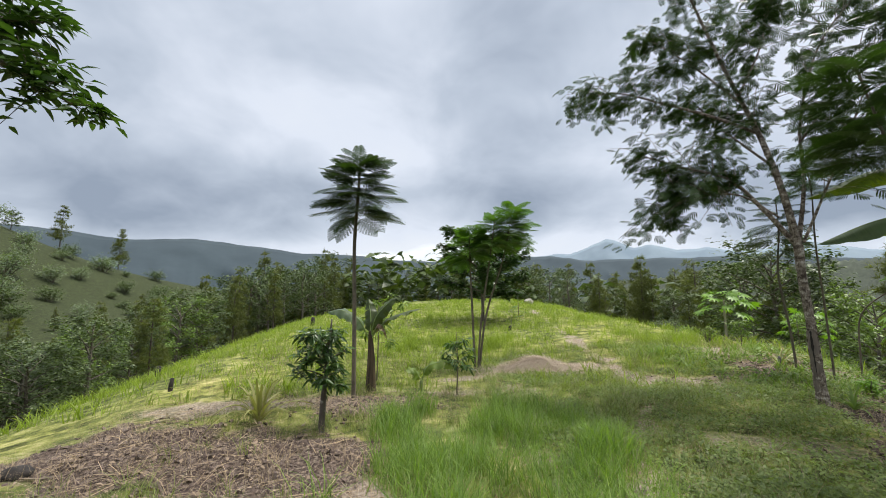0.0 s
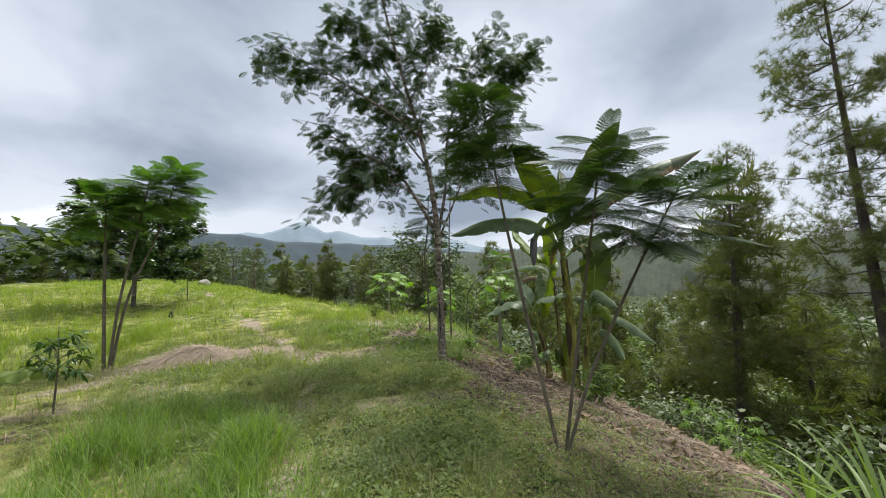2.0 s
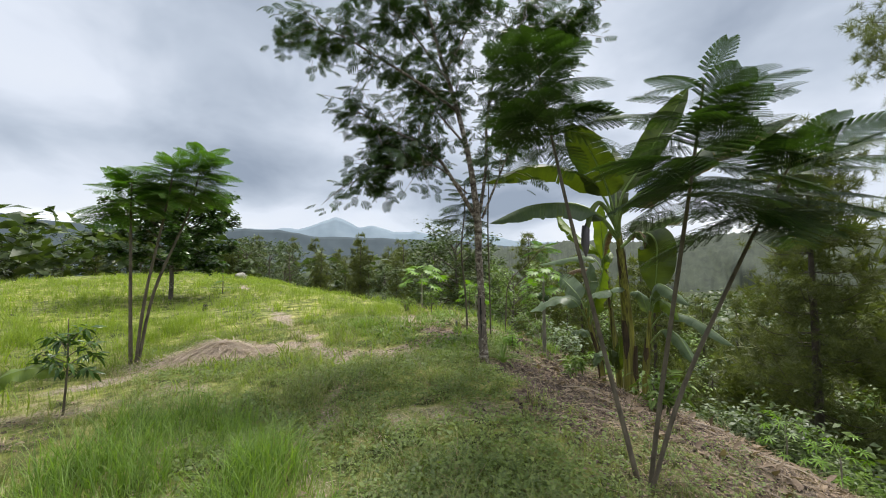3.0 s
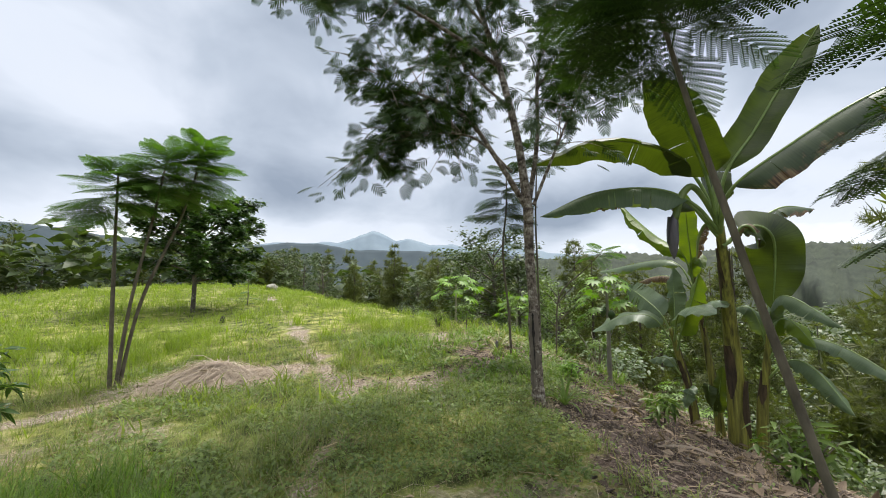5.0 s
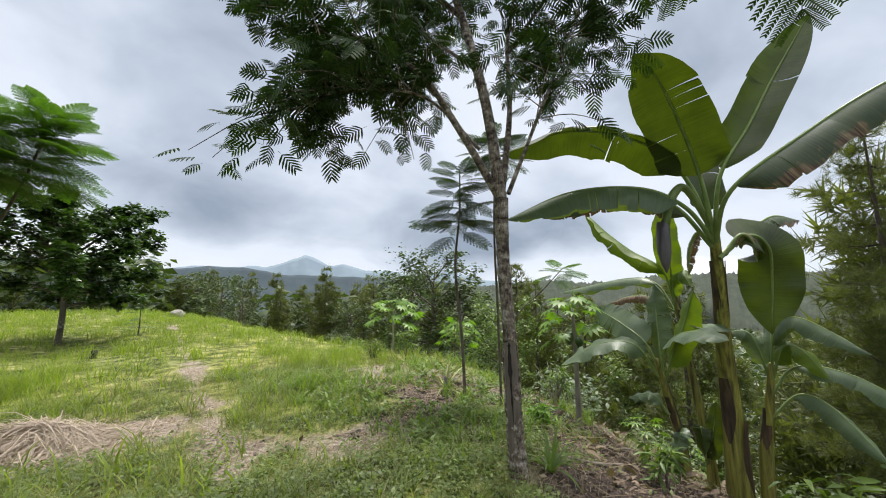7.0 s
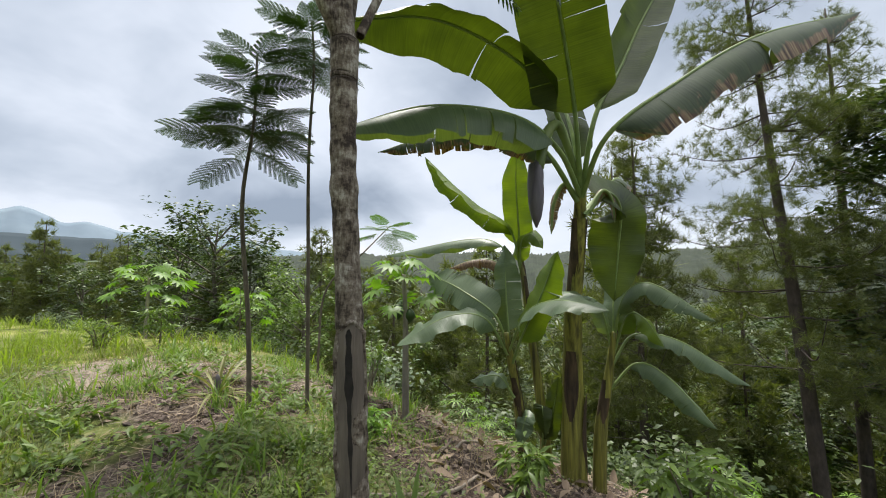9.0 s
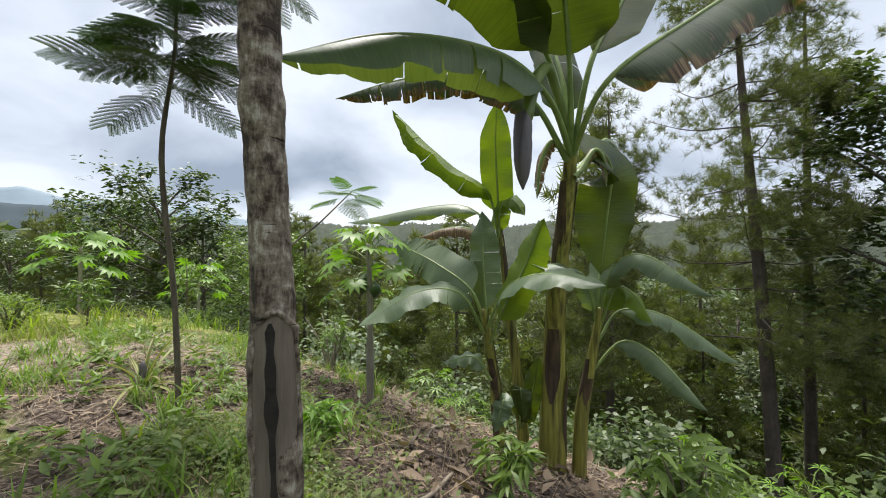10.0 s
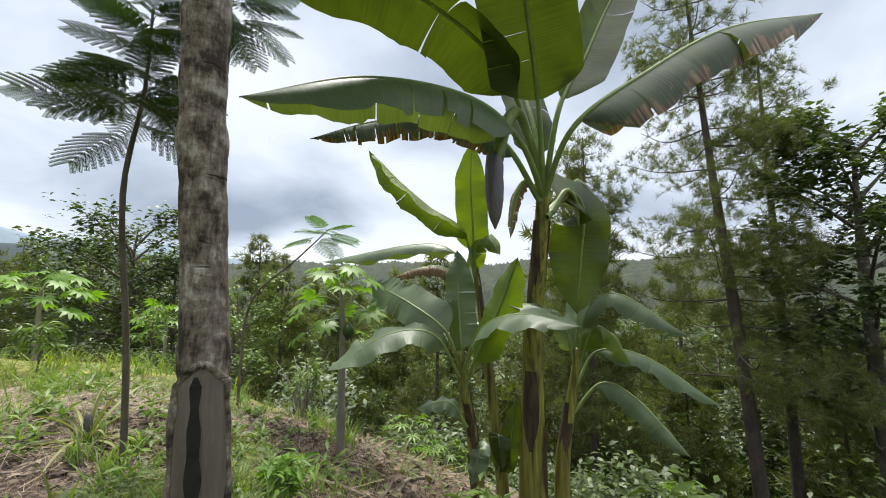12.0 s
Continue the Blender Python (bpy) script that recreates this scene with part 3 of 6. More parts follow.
def cover(x, y):
    """Shares of bare soil, dry straw and wood floor at a place."""
    n = .76 * x - .65 * y
    z = ground_z(x, y)
    rag = 1.1 * (vnoise(x * .8, y * .8, 11) - .5) + .7 * (vnoise(x * 2, y * 2, 12) - .5) + .35 * (vnoise(x * 5, y * 5, 13) - .5)
    soil = smooth(n + .6 * rag, .2, 1.3) * (1 - smooth(y + x * .3, 11.5, 14.5)) * (1 - .42 * smooth(5.0 - y + rag, 0, 2) * smooth(7.5 - x + 1.6 * rag, -1, 3)) * (.74 + .14 * smooth(-np.hypot(x - 7.6, y - 6.3), -2.2, -.6))
    soil = np.maximum(soil, .74 * smooth(1 - np.hypot((x + 3.2) / 3.4, (y - 5.0 + .25 * (x + 3)) / 2.0) + .55 * rag, 0, .6))
    soil = np.maximum(soil, .72 * smooth(1 - np.hypot((x + 1.3) / 1.7, (y - 7.4) / 1.5) + .4 * rag, 0, .6))
    soil = np.maximum(soil, .62 * smooth(1 - np.hypot((x - 8.2) / 3.2, (y - 9.6) / 2.4) + .9 * rag, .1, .7))
    track = np.minimum.reduce([segment_distance(x, y, a, b) for a, b in (((1.2, 2.0), (2.5, 5.5)), ((2.5, 5.5), (4.0, 7.9)), ((4.0, 7.9), (4.6, 12)), ((4.6, 12), (6.5, 30)))])
    dry = .66 * smooth(.42 - track + .5 * rag, 0, .5)
    dry = np.maximum(dry, .8 * smooth(1 - np.hypot((x - 3.0) / 1.6, (y - 10.9) / 1.2) + .3 * rag, 0, .5))
    dry = np.maximum(dry, .85 * smooth(1 - np.hypot((x + .75) / .6, (y - 3.3) / 1.3) + .2 * rag, 0, .5))
    dry = np.maximum(dry, .6 * smooth(1 - np.hypot((x + 3.6) / 3.0, (y - 7.6) / .9), 0, .5))
    dry = np.maximum(dry, .72 * smooth(1 - np.hypot((x - 8.4) / 2.6, (y - 10.2) / 2.9) + .5 * rag, 0, .5))
    dry = np.maximum(dry, .50 * smooth(rag, .12, .6) * (1 - smooth(y, 11, 15)) * smooth(x, -3, 0))
    dry = np.maximum(dry, .55 * smooth(1 - np.hypot((x - 5.6) / 2.2, (y - 8.0) / 1.5) + .9 * rag, .2, .8))
    dry = np.maximum(dry, .62 * smooth(1 - np.hypot((x - .9) / 2.0, (y - 10.6 - .35 * (x - .9)) / .55) + .5 * rag, 0, .5))
    hill = np.exp(-(((x + 104) / 52) ** 2 + ((y - 62) / 50) ** 2) / 2)
    dry = np.maximum(dry, .62 * smooth(hill, .12, .3))
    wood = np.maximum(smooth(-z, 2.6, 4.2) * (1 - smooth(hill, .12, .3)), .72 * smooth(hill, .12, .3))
    return soil, dry, wood


def hills(x, y):
    """The bald hill across the western hollow and the rolling valley floor."""
    far = smooth(np.hypot(x, y), 50, 110)
    h = 42 * np.exp(-(((x + 106) / 38) ** 2 + ((y - 57) / 39) ** 2) / 2) * smooth(-x, 22, 40)
    h += 12 * np.exp(-(((x + 60) / 20) ** 2 + ((y - 118) / 30) ** 2) / 2)
    return h + far * (3.0 * np.sin(x / 37 + .5) * np.sin(y / 43) + 1.2 * np.sin(x / 13) * np.sin(y / 17 + 1))


gx, gy = graded(-10, 14, .17, 4200), graded(-2, 26, .17, 4200)
GX, GY = np.meshgrid(gx, gy)
GZ = ground_z(GX, GY) + bumps(GX, GY) + hills(GX, GY)
sheet = Geo()
gi, gj = np.meshgrid(np.arange(len(gy) - 1), np.arange(len(gx) - 1), indexing="ij")
gk = gi * len(gx) + gj
sheet.add(np.stack([GX, GY, GZ], -1), np.stack([gk, gk + 1, gk + len(gx) + 1, gk + len(gx)], -1).reshape(-1, 4))
ground = whole("ground", sheet, M_GROUND, (0, 0, 0), "grassy ridge with bare soil and a trodden path", "ground", kind="structure")
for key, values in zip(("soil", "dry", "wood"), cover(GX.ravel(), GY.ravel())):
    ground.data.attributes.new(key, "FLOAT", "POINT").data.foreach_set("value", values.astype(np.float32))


def land(x, y):
    x, y = np.asarray(x, float), np.asarray(y, float)
    return ground_z(x, y) + bumps(x, y) + hills(x, y)


def mountain(name, dist, profile, mat, label, rough, seed, depth, n=260, trees=0.0):
    """A far range: crest slopes (height over distance) by compass bearing, with folds and spurs."""
    r = np.random.default_rng(seed)
    az = np.linspace(profile[0][0], profile[-1][0], n)
    crest = np.interp(az, [p[0] for p in profile], [p[1] for p in profile])
    ph = r.uniform(0, 6.3, 8)
    wob = sum(np.sin(az * (.35 * 1.7 ** k) + ph[k]) * .55 ** k for k in range(8))
    rows = []
    for k in range(14):
        q = k / 13
        fold = sum(np.sin(az * (.6 * 1.6 ** j) + ph[j] + q * 5) * .6 ** j for j in range(6))
        d = dist + depth * q + fold * depth * .10 * (1 - q)
        hgt = -30 + (crest * (1 + rough * wob) * (dist + depth) + 30) * (q ** .8) * (1 + .10 * fold * (1 - q) * q * 2)
        a = np.radians(az)
        rows.append(np.stack([np.sin(a) * d, np.cos(a) * d, hgt + trees * r.random(n) ** 2], -1))
    back = rows[-1].copy()
    back[:, :2] *= 1.15
    back[:, 2] = -40
    rows.append(back)
    v = np.array(rows)
    i, j = np.meshgrid(np.arange(14), np.arange(n - 1), indexing="ij")
    k = i * n + j
    g = Geo()
    g.add(v.reshape(-1, 3), np.stack([k, k + 1, k + n + 1, k + n], -1).reshape(-1, 4))
    return whole(name, g, mat, (0, 0, 0), label, "mountain", kind="structure")


# haze of the first three ranges is painted into their base colours
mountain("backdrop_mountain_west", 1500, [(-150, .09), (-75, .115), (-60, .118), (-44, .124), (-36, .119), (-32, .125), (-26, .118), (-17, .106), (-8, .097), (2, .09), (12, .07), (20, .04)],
         M_MOUNT_MID, "dark wooded mountain range tinted haze-blue, under low cloud", .02, 4, 500)
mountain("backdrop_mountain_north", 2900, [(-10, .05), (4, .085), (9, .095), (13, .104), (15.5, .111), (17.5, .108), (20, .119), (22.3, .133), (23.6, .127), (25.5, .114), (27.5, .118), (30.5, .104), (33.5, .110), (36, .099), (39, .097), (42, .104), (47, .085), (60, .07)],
         M_MOUNT_FAR, "mountain range in the distance, tinted pale with haze", .03, 9, 500)
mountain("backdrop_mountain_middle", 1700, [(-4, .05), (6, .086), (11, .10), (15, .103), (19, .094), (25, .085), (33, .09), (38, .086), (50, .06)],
         M_MOUNT_MID, "hills tinted haze blue-green before the far range", .03, 5, 400)
mountain("backdrop_hill_east", 520, [(20, .03), (35, .062), (55, .075), (75, .082), (95, .08), (120, .09), (150, .10), (180, .09), (215, .08)],
         M_MOUNT_NEAR, "wooded green ridge beyond the valley", .05, 12, 260, 1100, 5.0)


# ---- plants: kinds ----
def feather_crown(owner, line, count, size, meshes, start=.6, up=.5, down=-.02):
    """Feathery leaves round the upper part of a stem, the lowest ones hanging; each leaf is a part."""
    line = np.asarray(line, float)
    for k in range(count):
        u = start + (1 - start) * (k + .5) / count
        q = u * (len(line) - 1)
        i = min(int(q), len(line) - 2)
        p = line[i] + (line[i + 1] - line[i]) * (q - i)
        tilt = down + (up - down) * ((k + .5) / count) ** 1.5
        full = 1.0 - .45 * ((k + .5) / count) ** 3
        leaf = new("leaf", meshes[int(k > count * .4)])
        leaf.parent = owner
        turn = turns(*(np.array([v]) for v in (k * 2.4 + rng.normal() * .25, tilt + rng.normal() * .15, rng.normal() * .2)))[0]
        leaf.matrix_basis = Matrix.LocRotScale(Vector(p), Matrix(turn.tolist()).to_quaternion(), Vector((1, 1, 1)) * (size * full * rng.uniform(.8, 1.12)))


def leaf_mesh(template, mat):
    g = Geo()
    g.add(*template)
    return g.mesh("feathery_leaf", mat)


FROND_OLD = [leaf_mesh(T_FROND_LIMP, M_FEATHER), leaf_mesh(T_FROND, M_FEATHER)]
FROND_YOUNG = [leaf_mesh(T_FROND_LIMP, M_FEATHER_YOUNG), leaf_mesh(T_FROND, M_FEATHER_YOUNG)]


def feather_tree(at, label, stems, meshes, bark=M_BARK_THIN, group=""):
    """A slim young tree: stems = (points, base radius, tip radius, leaves, leaf length, start of the crown)."""
    t = thing("feathery_tree", at, label, "tree", group)
    for pts, r0, r1, count, size, start in stems:
        line = spline(pts, 6)
        g = Geo()
        tube(g, line, [r0, r0 * .8, r1], 9, .05)
        part("trunk", g, bark, t)
        feather_crown(t, line, count, size, meshes, start)
    return t


def limbed_tree(name, at, label, trunk, trunk_r, limbs, template, leaf, leaf_size, bark, count, reach, per, group="", category="tree", start=.35, pitch=(-.5, .3), knots=.05, bare=True):
    """A tree whose limbs are given as points; twigs and leaves grow off the limbs."""
    t = thing(name, at, label, category, group)
    g = Geo()
    line = spline(trunk, 8 if bark is not M_BARK_RING else 26)
    if bark is M_BARK_RING:     # collars and swellings round the stem
        r = np.random.default_rng(2)
        trunk_r = np.interp(np.linspace(0, 1, len(line)), np.linspace(0, 1, len(trunk_r)), trunk_r)
        for c in r.uniform(.1, 1, 16):
            u = (np.linspace(0, 1, len(line)) - c) * len(line)
            trunk_r = trunk_r * (1 + r.uniform(.03, .10) * np.exp(-(np.maximum(u, 0) / 2.6) ** 2 - (np.minimum(u, 0) / .7) ** 2) - .03 * np.exp(-((u + 3) / 1.5) ** 2))
    tube(g, line, trunk_r, 24 if bark is M_BARK_RING else 12, knots)
    part("trunk", g, bark, t)
    leaves = Geo()
    for pts, r0, r1 in limbs:
        w = Geo()
        line = spline(pts, 6 if bare else 3)
        tube(w, line, [r0, r1], 7 if bare else 4, .04)
        twigs(w, leaves, line, template, count, reach, per, leaf_size, start, pitch=pitch, bare=bare)
        part("limb", w, bark, t)
    part("crown", leaves, leaf, t)
    return t


def ball_limbs(height, spread, first, count, seed):
    """Limb lines of a rounded crown."""
    r = np.random.default_rng(seed)
    out = []
    for k in range(count):
        q = (k + .5) / count
        z0 = first + (height * .75 - first) * q
        a = k * 2.4 + r.normal() * .3
        ln = spread * (.55 + .45 * math.sin(math.pi * (.15 + .8 * q))) * r.uniform(.8, 1.1)
        rise = (.15 + .75 * q) * ln
        e = np.array((math.cos(a) * ln, math.sin(a) * ln, min(z0 + rise, height)))
        out.append(([(0, 0, z0), (e[0] * .5, e[1] * .5, z0 + rise * .6), tuple(e)], .035 * spread / 2, .008))
    return out


def pine(name, label, height, radius, spread, first, whorls, seed, template, tufts, tuft=.34, group="", at=(0, 0, 0), lean=(0, 0)):
    """A pine: bare lower trunk, whorls of upturned branches with tufts of needles."""
    r = np.random.default_rng(seed)
    t = thing(name, at, label, "pine tree", group)
    g = Geo()
    line = spline([(0, 0, -.3), (lean[0] * .3, lean[1] * .3, height * .35), (lean[0] * .7, lean[1] * .7, height * .7), (lean[0], lean[1], height)], 6)
    tube(g, line, [radius, radius * .75, radius * .45, .02], 9, .05)
    part("trunk", g, M_BARK_PINE, t)
    wood, needles = Geo(), Geo()
    near, plain = template is T_NEEDLES, len(template[1]) < 6
    for k in range(whorls):
        q = (k + r.uniform(.2, .8)) / whorls
        z = first + (height - first) * q
        i = np.searchsorted(line[:, 2], z)
        c = line[min(i, len(line) - 1)]
        for b in range(r.integers(3, 6)):
            a = r.uniform(0, 6.3)
            ln = spread * ((1 - q) ** .7 * .9 + .12) * r.uniform(.55, 1.1)
            d = np.array((math.cos(a), math.sin(a), 0))
            p0 = np.array((c[0], c[1], z))
            e = p0 + d * ln + np.array((0, 0, ln * r.uniform(.05, .45)))
            mid = p0 + d * ln * .55 + np.array((0, 0, -.02 * ln))
            br = spline([p0, mid, e], 4 if near else 2)
            if near:
                wood = Geo()
            if not plain:
                tube(wood, br, [.016 * radius / .13, .005], 5 if near else 3)
            if near:
                part("branch", wood, M_BARK_PINE, t)
            m = max(3, int(tufts * ln / spread * r.uniform(.7, 1.2)))
            u = .3 + .7 * r.random(m) ** .6
            if near:        # needles sit in bunches at the ends of short twigs
                u = .3 + .7 * r.random(max(3, m // 7))[r.integers(0, max(3, m // 7), m)]
            idx = np.clip((u * (len(br) - 1)).astype(int), 0, len(br) - 2)
            side = r.normal(size=(m, 3)) * np.array((.22, .22, .14)) * ln ** .6
            if near:
                side = np.sin(np.outer(u * 977, (1.0, 1.7, 2.3))) * np.array((.42, .42, .30)) * (.35 + .5 * ln ** .6) + r.normal(size=(m, 3)) * .07
            pts = br[idx] + side
            strew(needles, template, pts, math.atan2(-d[0], d[1]) + r.normal(size=m) * .9, r.uniform(-.1, 1.0, m), r.uniform(0, 6, m), tuft * r.uniform(.7, 1.2, m))
    if not near and not plain:
        tagged(part("branchwork", wood, M_BARK_PINE, t), kind="stuff")
    part("crown", needles, M_NEEDLE, t)
    return t


def shrub(name, label, height, spread, count, size, leaf, template, seed, group="", at=(0, 0, 0), category="shrub", stems=7):
    r = np.random.default_rng(seed)
    t = thing(name, at, label, category, group)
    g = Geo()
    per = count // stems
    for k in range(stems):
        a = k * 2.4 + r.normal() * .3
        rad = spread * math.sqrt((k + .5) / stems)
        top = np.array((math.cos(a) * rad, math.sin(a) * rad, height * r.uniform(.6, 1.0) * (1 - .35 * (rad / spread) ** 2)))
        line = spline([(top[0] * .1, top[1] * .1, -.15), (top[0] * .5, top[1] * .5, top[2] * .6), tuple(top)], 4)
        w = Geo()
        tube(w, line, [.012 + .012 * height, .005], 5)
        part("stem", w, M_BARK_THIN, t)
        u = r.uniform(.3, 1.05, per)
        c = np.array([np.interp(u * (len(line) - 1), np.arange(len(line)), line[:, j]) for j in range(3)]).T
        off = r.normal(size=(per, 3)) * np.array((.25, .25, .2)) * spread * .8
        at_ = c + off
        at_[:, 2] = np.maximum(at_[:, 2], .05)
        strew(g, template, at_, r.uniform(0, 6.3, per), r.uniform(-.7, .5, per), r.normal(size=per) * .5, size * r.uniform(.6, 1.2, per))
    part("foliage", g, leaf, t)
    return t


def t_palmate(lobes=7, width=.2):
    v, f = [], []
    for k in range(lobes):
        a = math.radians(-125 + 250 * k / (lobes - 1))
        d, e = np.array((math.sin(a), math.cos(a), 0)), np.array((math.cos(a), -math.sin(a), 0))
        ln = .62 * (1 - .25 * abs(a) / 2.2)
        c = np.array((0, .38, 0))
        n = len(v)
        v.extend((c, c + d * ln * .45 - e * width * .5 + (0, 0, .03), c + d * ln * .45 + e * width * .5 + (0, 0, .03), c + d * ln - (0, 0, .10)))
        f.extend(((n, n + 2, n + 1), (n + 1, n + 2, n + 3)))
    n = len(v)
    v.extend(((-.01, -.35, -.02), (.01, -.35, -.02), (.01, .38, 0), (-.01, .38, 0)))
    f.extend(((n, n + 1, n + 2), (n, n + 2, n + 3)))
    return np.array(v), np.array(f)


T_PALMATE, T_CASSAVA = t_palmate(9, .19), t_palmate(7, .10)


def strap_plant(name, at, label, count, length, width, mat, category, upright=.8, seed=1, group=""):
    """Long arching strap leaves from one foot, each a bent ribbon with a keel."""
    r = np.random.default_rng(seed)
    t = thing(name, at, label, category, group)
    for k in range(count):
        a = k * 2.4 + r.normal() * .25
        q = (k + .5) / count
        el = upright + (1.45 - upright) * (1 - q) ** (1.0 if upright > .3 else 3.0) + r.normal() * .08
        ln = length * r.uniform(.7, 1.1)
        d = np.array((math.cos(a) * math.cos(el), math.sin(a) * math.cos(el), math.sin(el)))
        s = np.array((-math.sin(a), math.cos(a), 0))
        g = Geo()
        u = np.linspace(0, 1, 9)
        bend = ln * (.25 + .5 * q) * r.uniform(.7, 1.2)
        c = d[None] * (u * ln)[:, None] + np.array((math.cos(a), math.sin(a), 0))[None] * (.25 * bend * u ** 2)[:, None] - np.array((0, 0, 1))[None] * (bend * u ** 2.2)[:, None]
        w = width * .5 * np.minimum(1, .45 + u * 2) * (1 - u ** 3)
        v = np.stack([c - s * w[:, None] + (0, 0, width * .15), c - (0, 0, width * .1), c + s * w[:, None] + (0, 0, width * .15)], 1)
        i, j = np.meshgrid(np.arange(8), np.arange(2), indexing="ij")
        f = i * 3 + j
        g.add(v.reshape(-1, 3), np.stack([f, f + 1, f + 4, f + 3], -1).reshape(-1, 4))
        part("leaf", g, mat, t)
    return t


def blade_side(geo, line, half, side, normal, droop, tears, ripple, r, t_of):
    """One half of a banana leaf, split where it is torn."""
    cuts = np.concatenate([[0], np.sort(r.uniform(.12, .97, tears)), [1]]) if tears else np.array([0., 1.])
    for a, b in zip(cuts[:-1], cuts[1:]):
        if b - a < .012:
            continue
        m = max(3, int((b - a) * 40))
        u = np.linspace(a, b, m)
        extra = droop + (r.normal() * .05 if tears else 0)
        gap = min(.0022, (b - a) * .1) if tears else 0
        rows = []
        uvs = []
        ph = r.uniform(0, 6.3)
        for q in (0, .33, .67, 1.0):
            uu = a + gap * q + (u - a) * (1 - 2 * gap * q / max(b - a, 1e-6))
            k = uu * (len(line) - 1)
            i = np.clip(k.astype(int), 0, len(line) - 2)
            fr = (k - i)[:, None]
            c = line[i] * (1 - fr) + line[i + 1] * fr
            s = side[i] * (1 - fr) + side[i + 1] * fr
            nn = normal[i] * (1 - fr) + normal[i + 1] * fr
            w = half * np.minimum(1, (uu / .10 + .02)) ** .55 * np.clip(1 - np.clip((uu - .5) / .5, 0, 1) ** 2.6, 0, 1)
            ang = extra * (.45 + .75 * q)
            wave = ripple * q * q * (np.sin(uu * 23 + ph) + 1.2 * (vnoise(uu * 31, uu * 0 + ph, 7) - .5) + .8 * (vnoise(uu * 90, uu * 0 + ph, 8) - .5)) * np.minimum(1, w / half + .1)
            rows.append(c + s * (w * q * math.cos(ang))[:, None] - nn * (w * q * math.sin(ang))[:, None] + nn * wave[:, None])
            uvs.append(np.stack([uu, .5 + .5 * q * t_of * np.ones(m)], -1))
        v, uv = np.array(rows), np.array(uvs)
        i, j = np.meshgrid(np.arange(3), np.arange(m - 1), indexing="ij")
        f = i * m + j
        geo.add(v.reshape(-1, 3), np.stack([f, f + 1, f + m + 1, f + m], -1).reshape(-1, 4), uv.reshape(-1, 2))


def banana_leaf(plant, pts, width, mat, droop=.35, tears=3, face=None, petiole=.16, ripple=.022, seed=0, rib=.022, label=""):
    """A banana leaf along the points: stalk and midrib, and a blade of two halves that hang by the angle droop. face: the way the upper side looks."""
    r = np.random.default_rng(seed)
    line = spline(pts, 10)
    d = np.concatenate([[0], np.cumsum(np.linalg.norm(np.diff(line, axis=0), axis=1))])
    line = np.array([np.interp(np.linspace(0, d[-1], 44), d, line[:, k]) for k in range(3)]).T
    tang = np.gradient(line, axis=0)
    tang /= np.linalg.norm(tang, axis=1)[:, None]
    up = np.array((0, 0, 1.0)) if face is None else unit(face)
    side = np.cross(tang, up)
    side /= np.linalg.norm(side, axis=1)[:, None] + 1e-6
    normal = np.cross(side, tang)
    k = int(petiole * 43)
    g = Geo()
    for s in (1, -1):
        blade_side(g, line[k:], width / 2, side[k:] * s, normal[k:], droop, tears, ripple, r, s)
    leaf = part("leaf", g, mat, plant, label)
    m = Geo()
    tube(m, line - normal * .006, [rib * 1.3, rib, rib * .7, rib * .2], 6)
    part("midrib", m, M_MIDRIB, leaf)
    return leaf


def banana_stem(plant, pts, radii, mat=M_STEM, sheaths=3, seed=0):
    r = np.random.default_rng(seed)
    line = spline(pts, 8)
    g = Geo()
    tube(g, line, radii, 16, .025)
    stem = part("pseudostem", g, mat, plant)
    for k in range(sheaths):        # dry sheaths that peel off the stem
        a = r.uniform(0, 6.3)
        i0, i1 = sorted(r.integers(2, len(line) - 1, 2))
        if i1 - i0 < 4:
            i1 = min(i0 + 6, len(line) - 1)
        rad = np.interp(np.linspace(0, 1, len(line)), np.linspace(0, 1, len(radii)), radii)
        s = Geo()
        rows = []
        for q in np.linspace(-.8, .8, 6):
            u = np.arange(i0, i1 + 1)
            lift = 1.04 + .25 * ((u - i0) / max(1, i1 - i0)) ** 3
            w = q * (1 - .5 * ((u - i0) / max(1, i1 - i0)) ** 2) * np.minimum(1, .15 + (u - i0) / max(1, i1 - i0) * 2.2)
            rows.append(line[u] + np.stack([np.cos(a + w), np.sin(a + w), 0 * u], -1) * (rad[u] * lift)[:, None])
        v = np.array(rows)
        m = v.shape[1]
        i, j = np.meshgrid(np.arange(5), np.arange(m - 1), indexing="ij")
        f = i * m + j
        s.add(v.reshape(-1, 3), np.stack([f, f + 1, f + m + 1, f + m], -1).reshape(-1, 4))
        part("sheath", s, M_SHEATH, stem, "dry brown leaf sheath")
    return stem


def rel(at, *pts):
    return [tuple(np.array(p) - np.array(at)) for p in pts]


# ---- the feathery tree beside the path ----
T1 = (5.825, 6.455, gz(5.825, 6.455))


def vp(l, z, f=0.0):
    """A place beside the tree: l metres to its north-west, f to its north-east, z above the datum."""
    return (-.74 * l + .67 * f, .67 * l + .74 * f, z - T1[2])


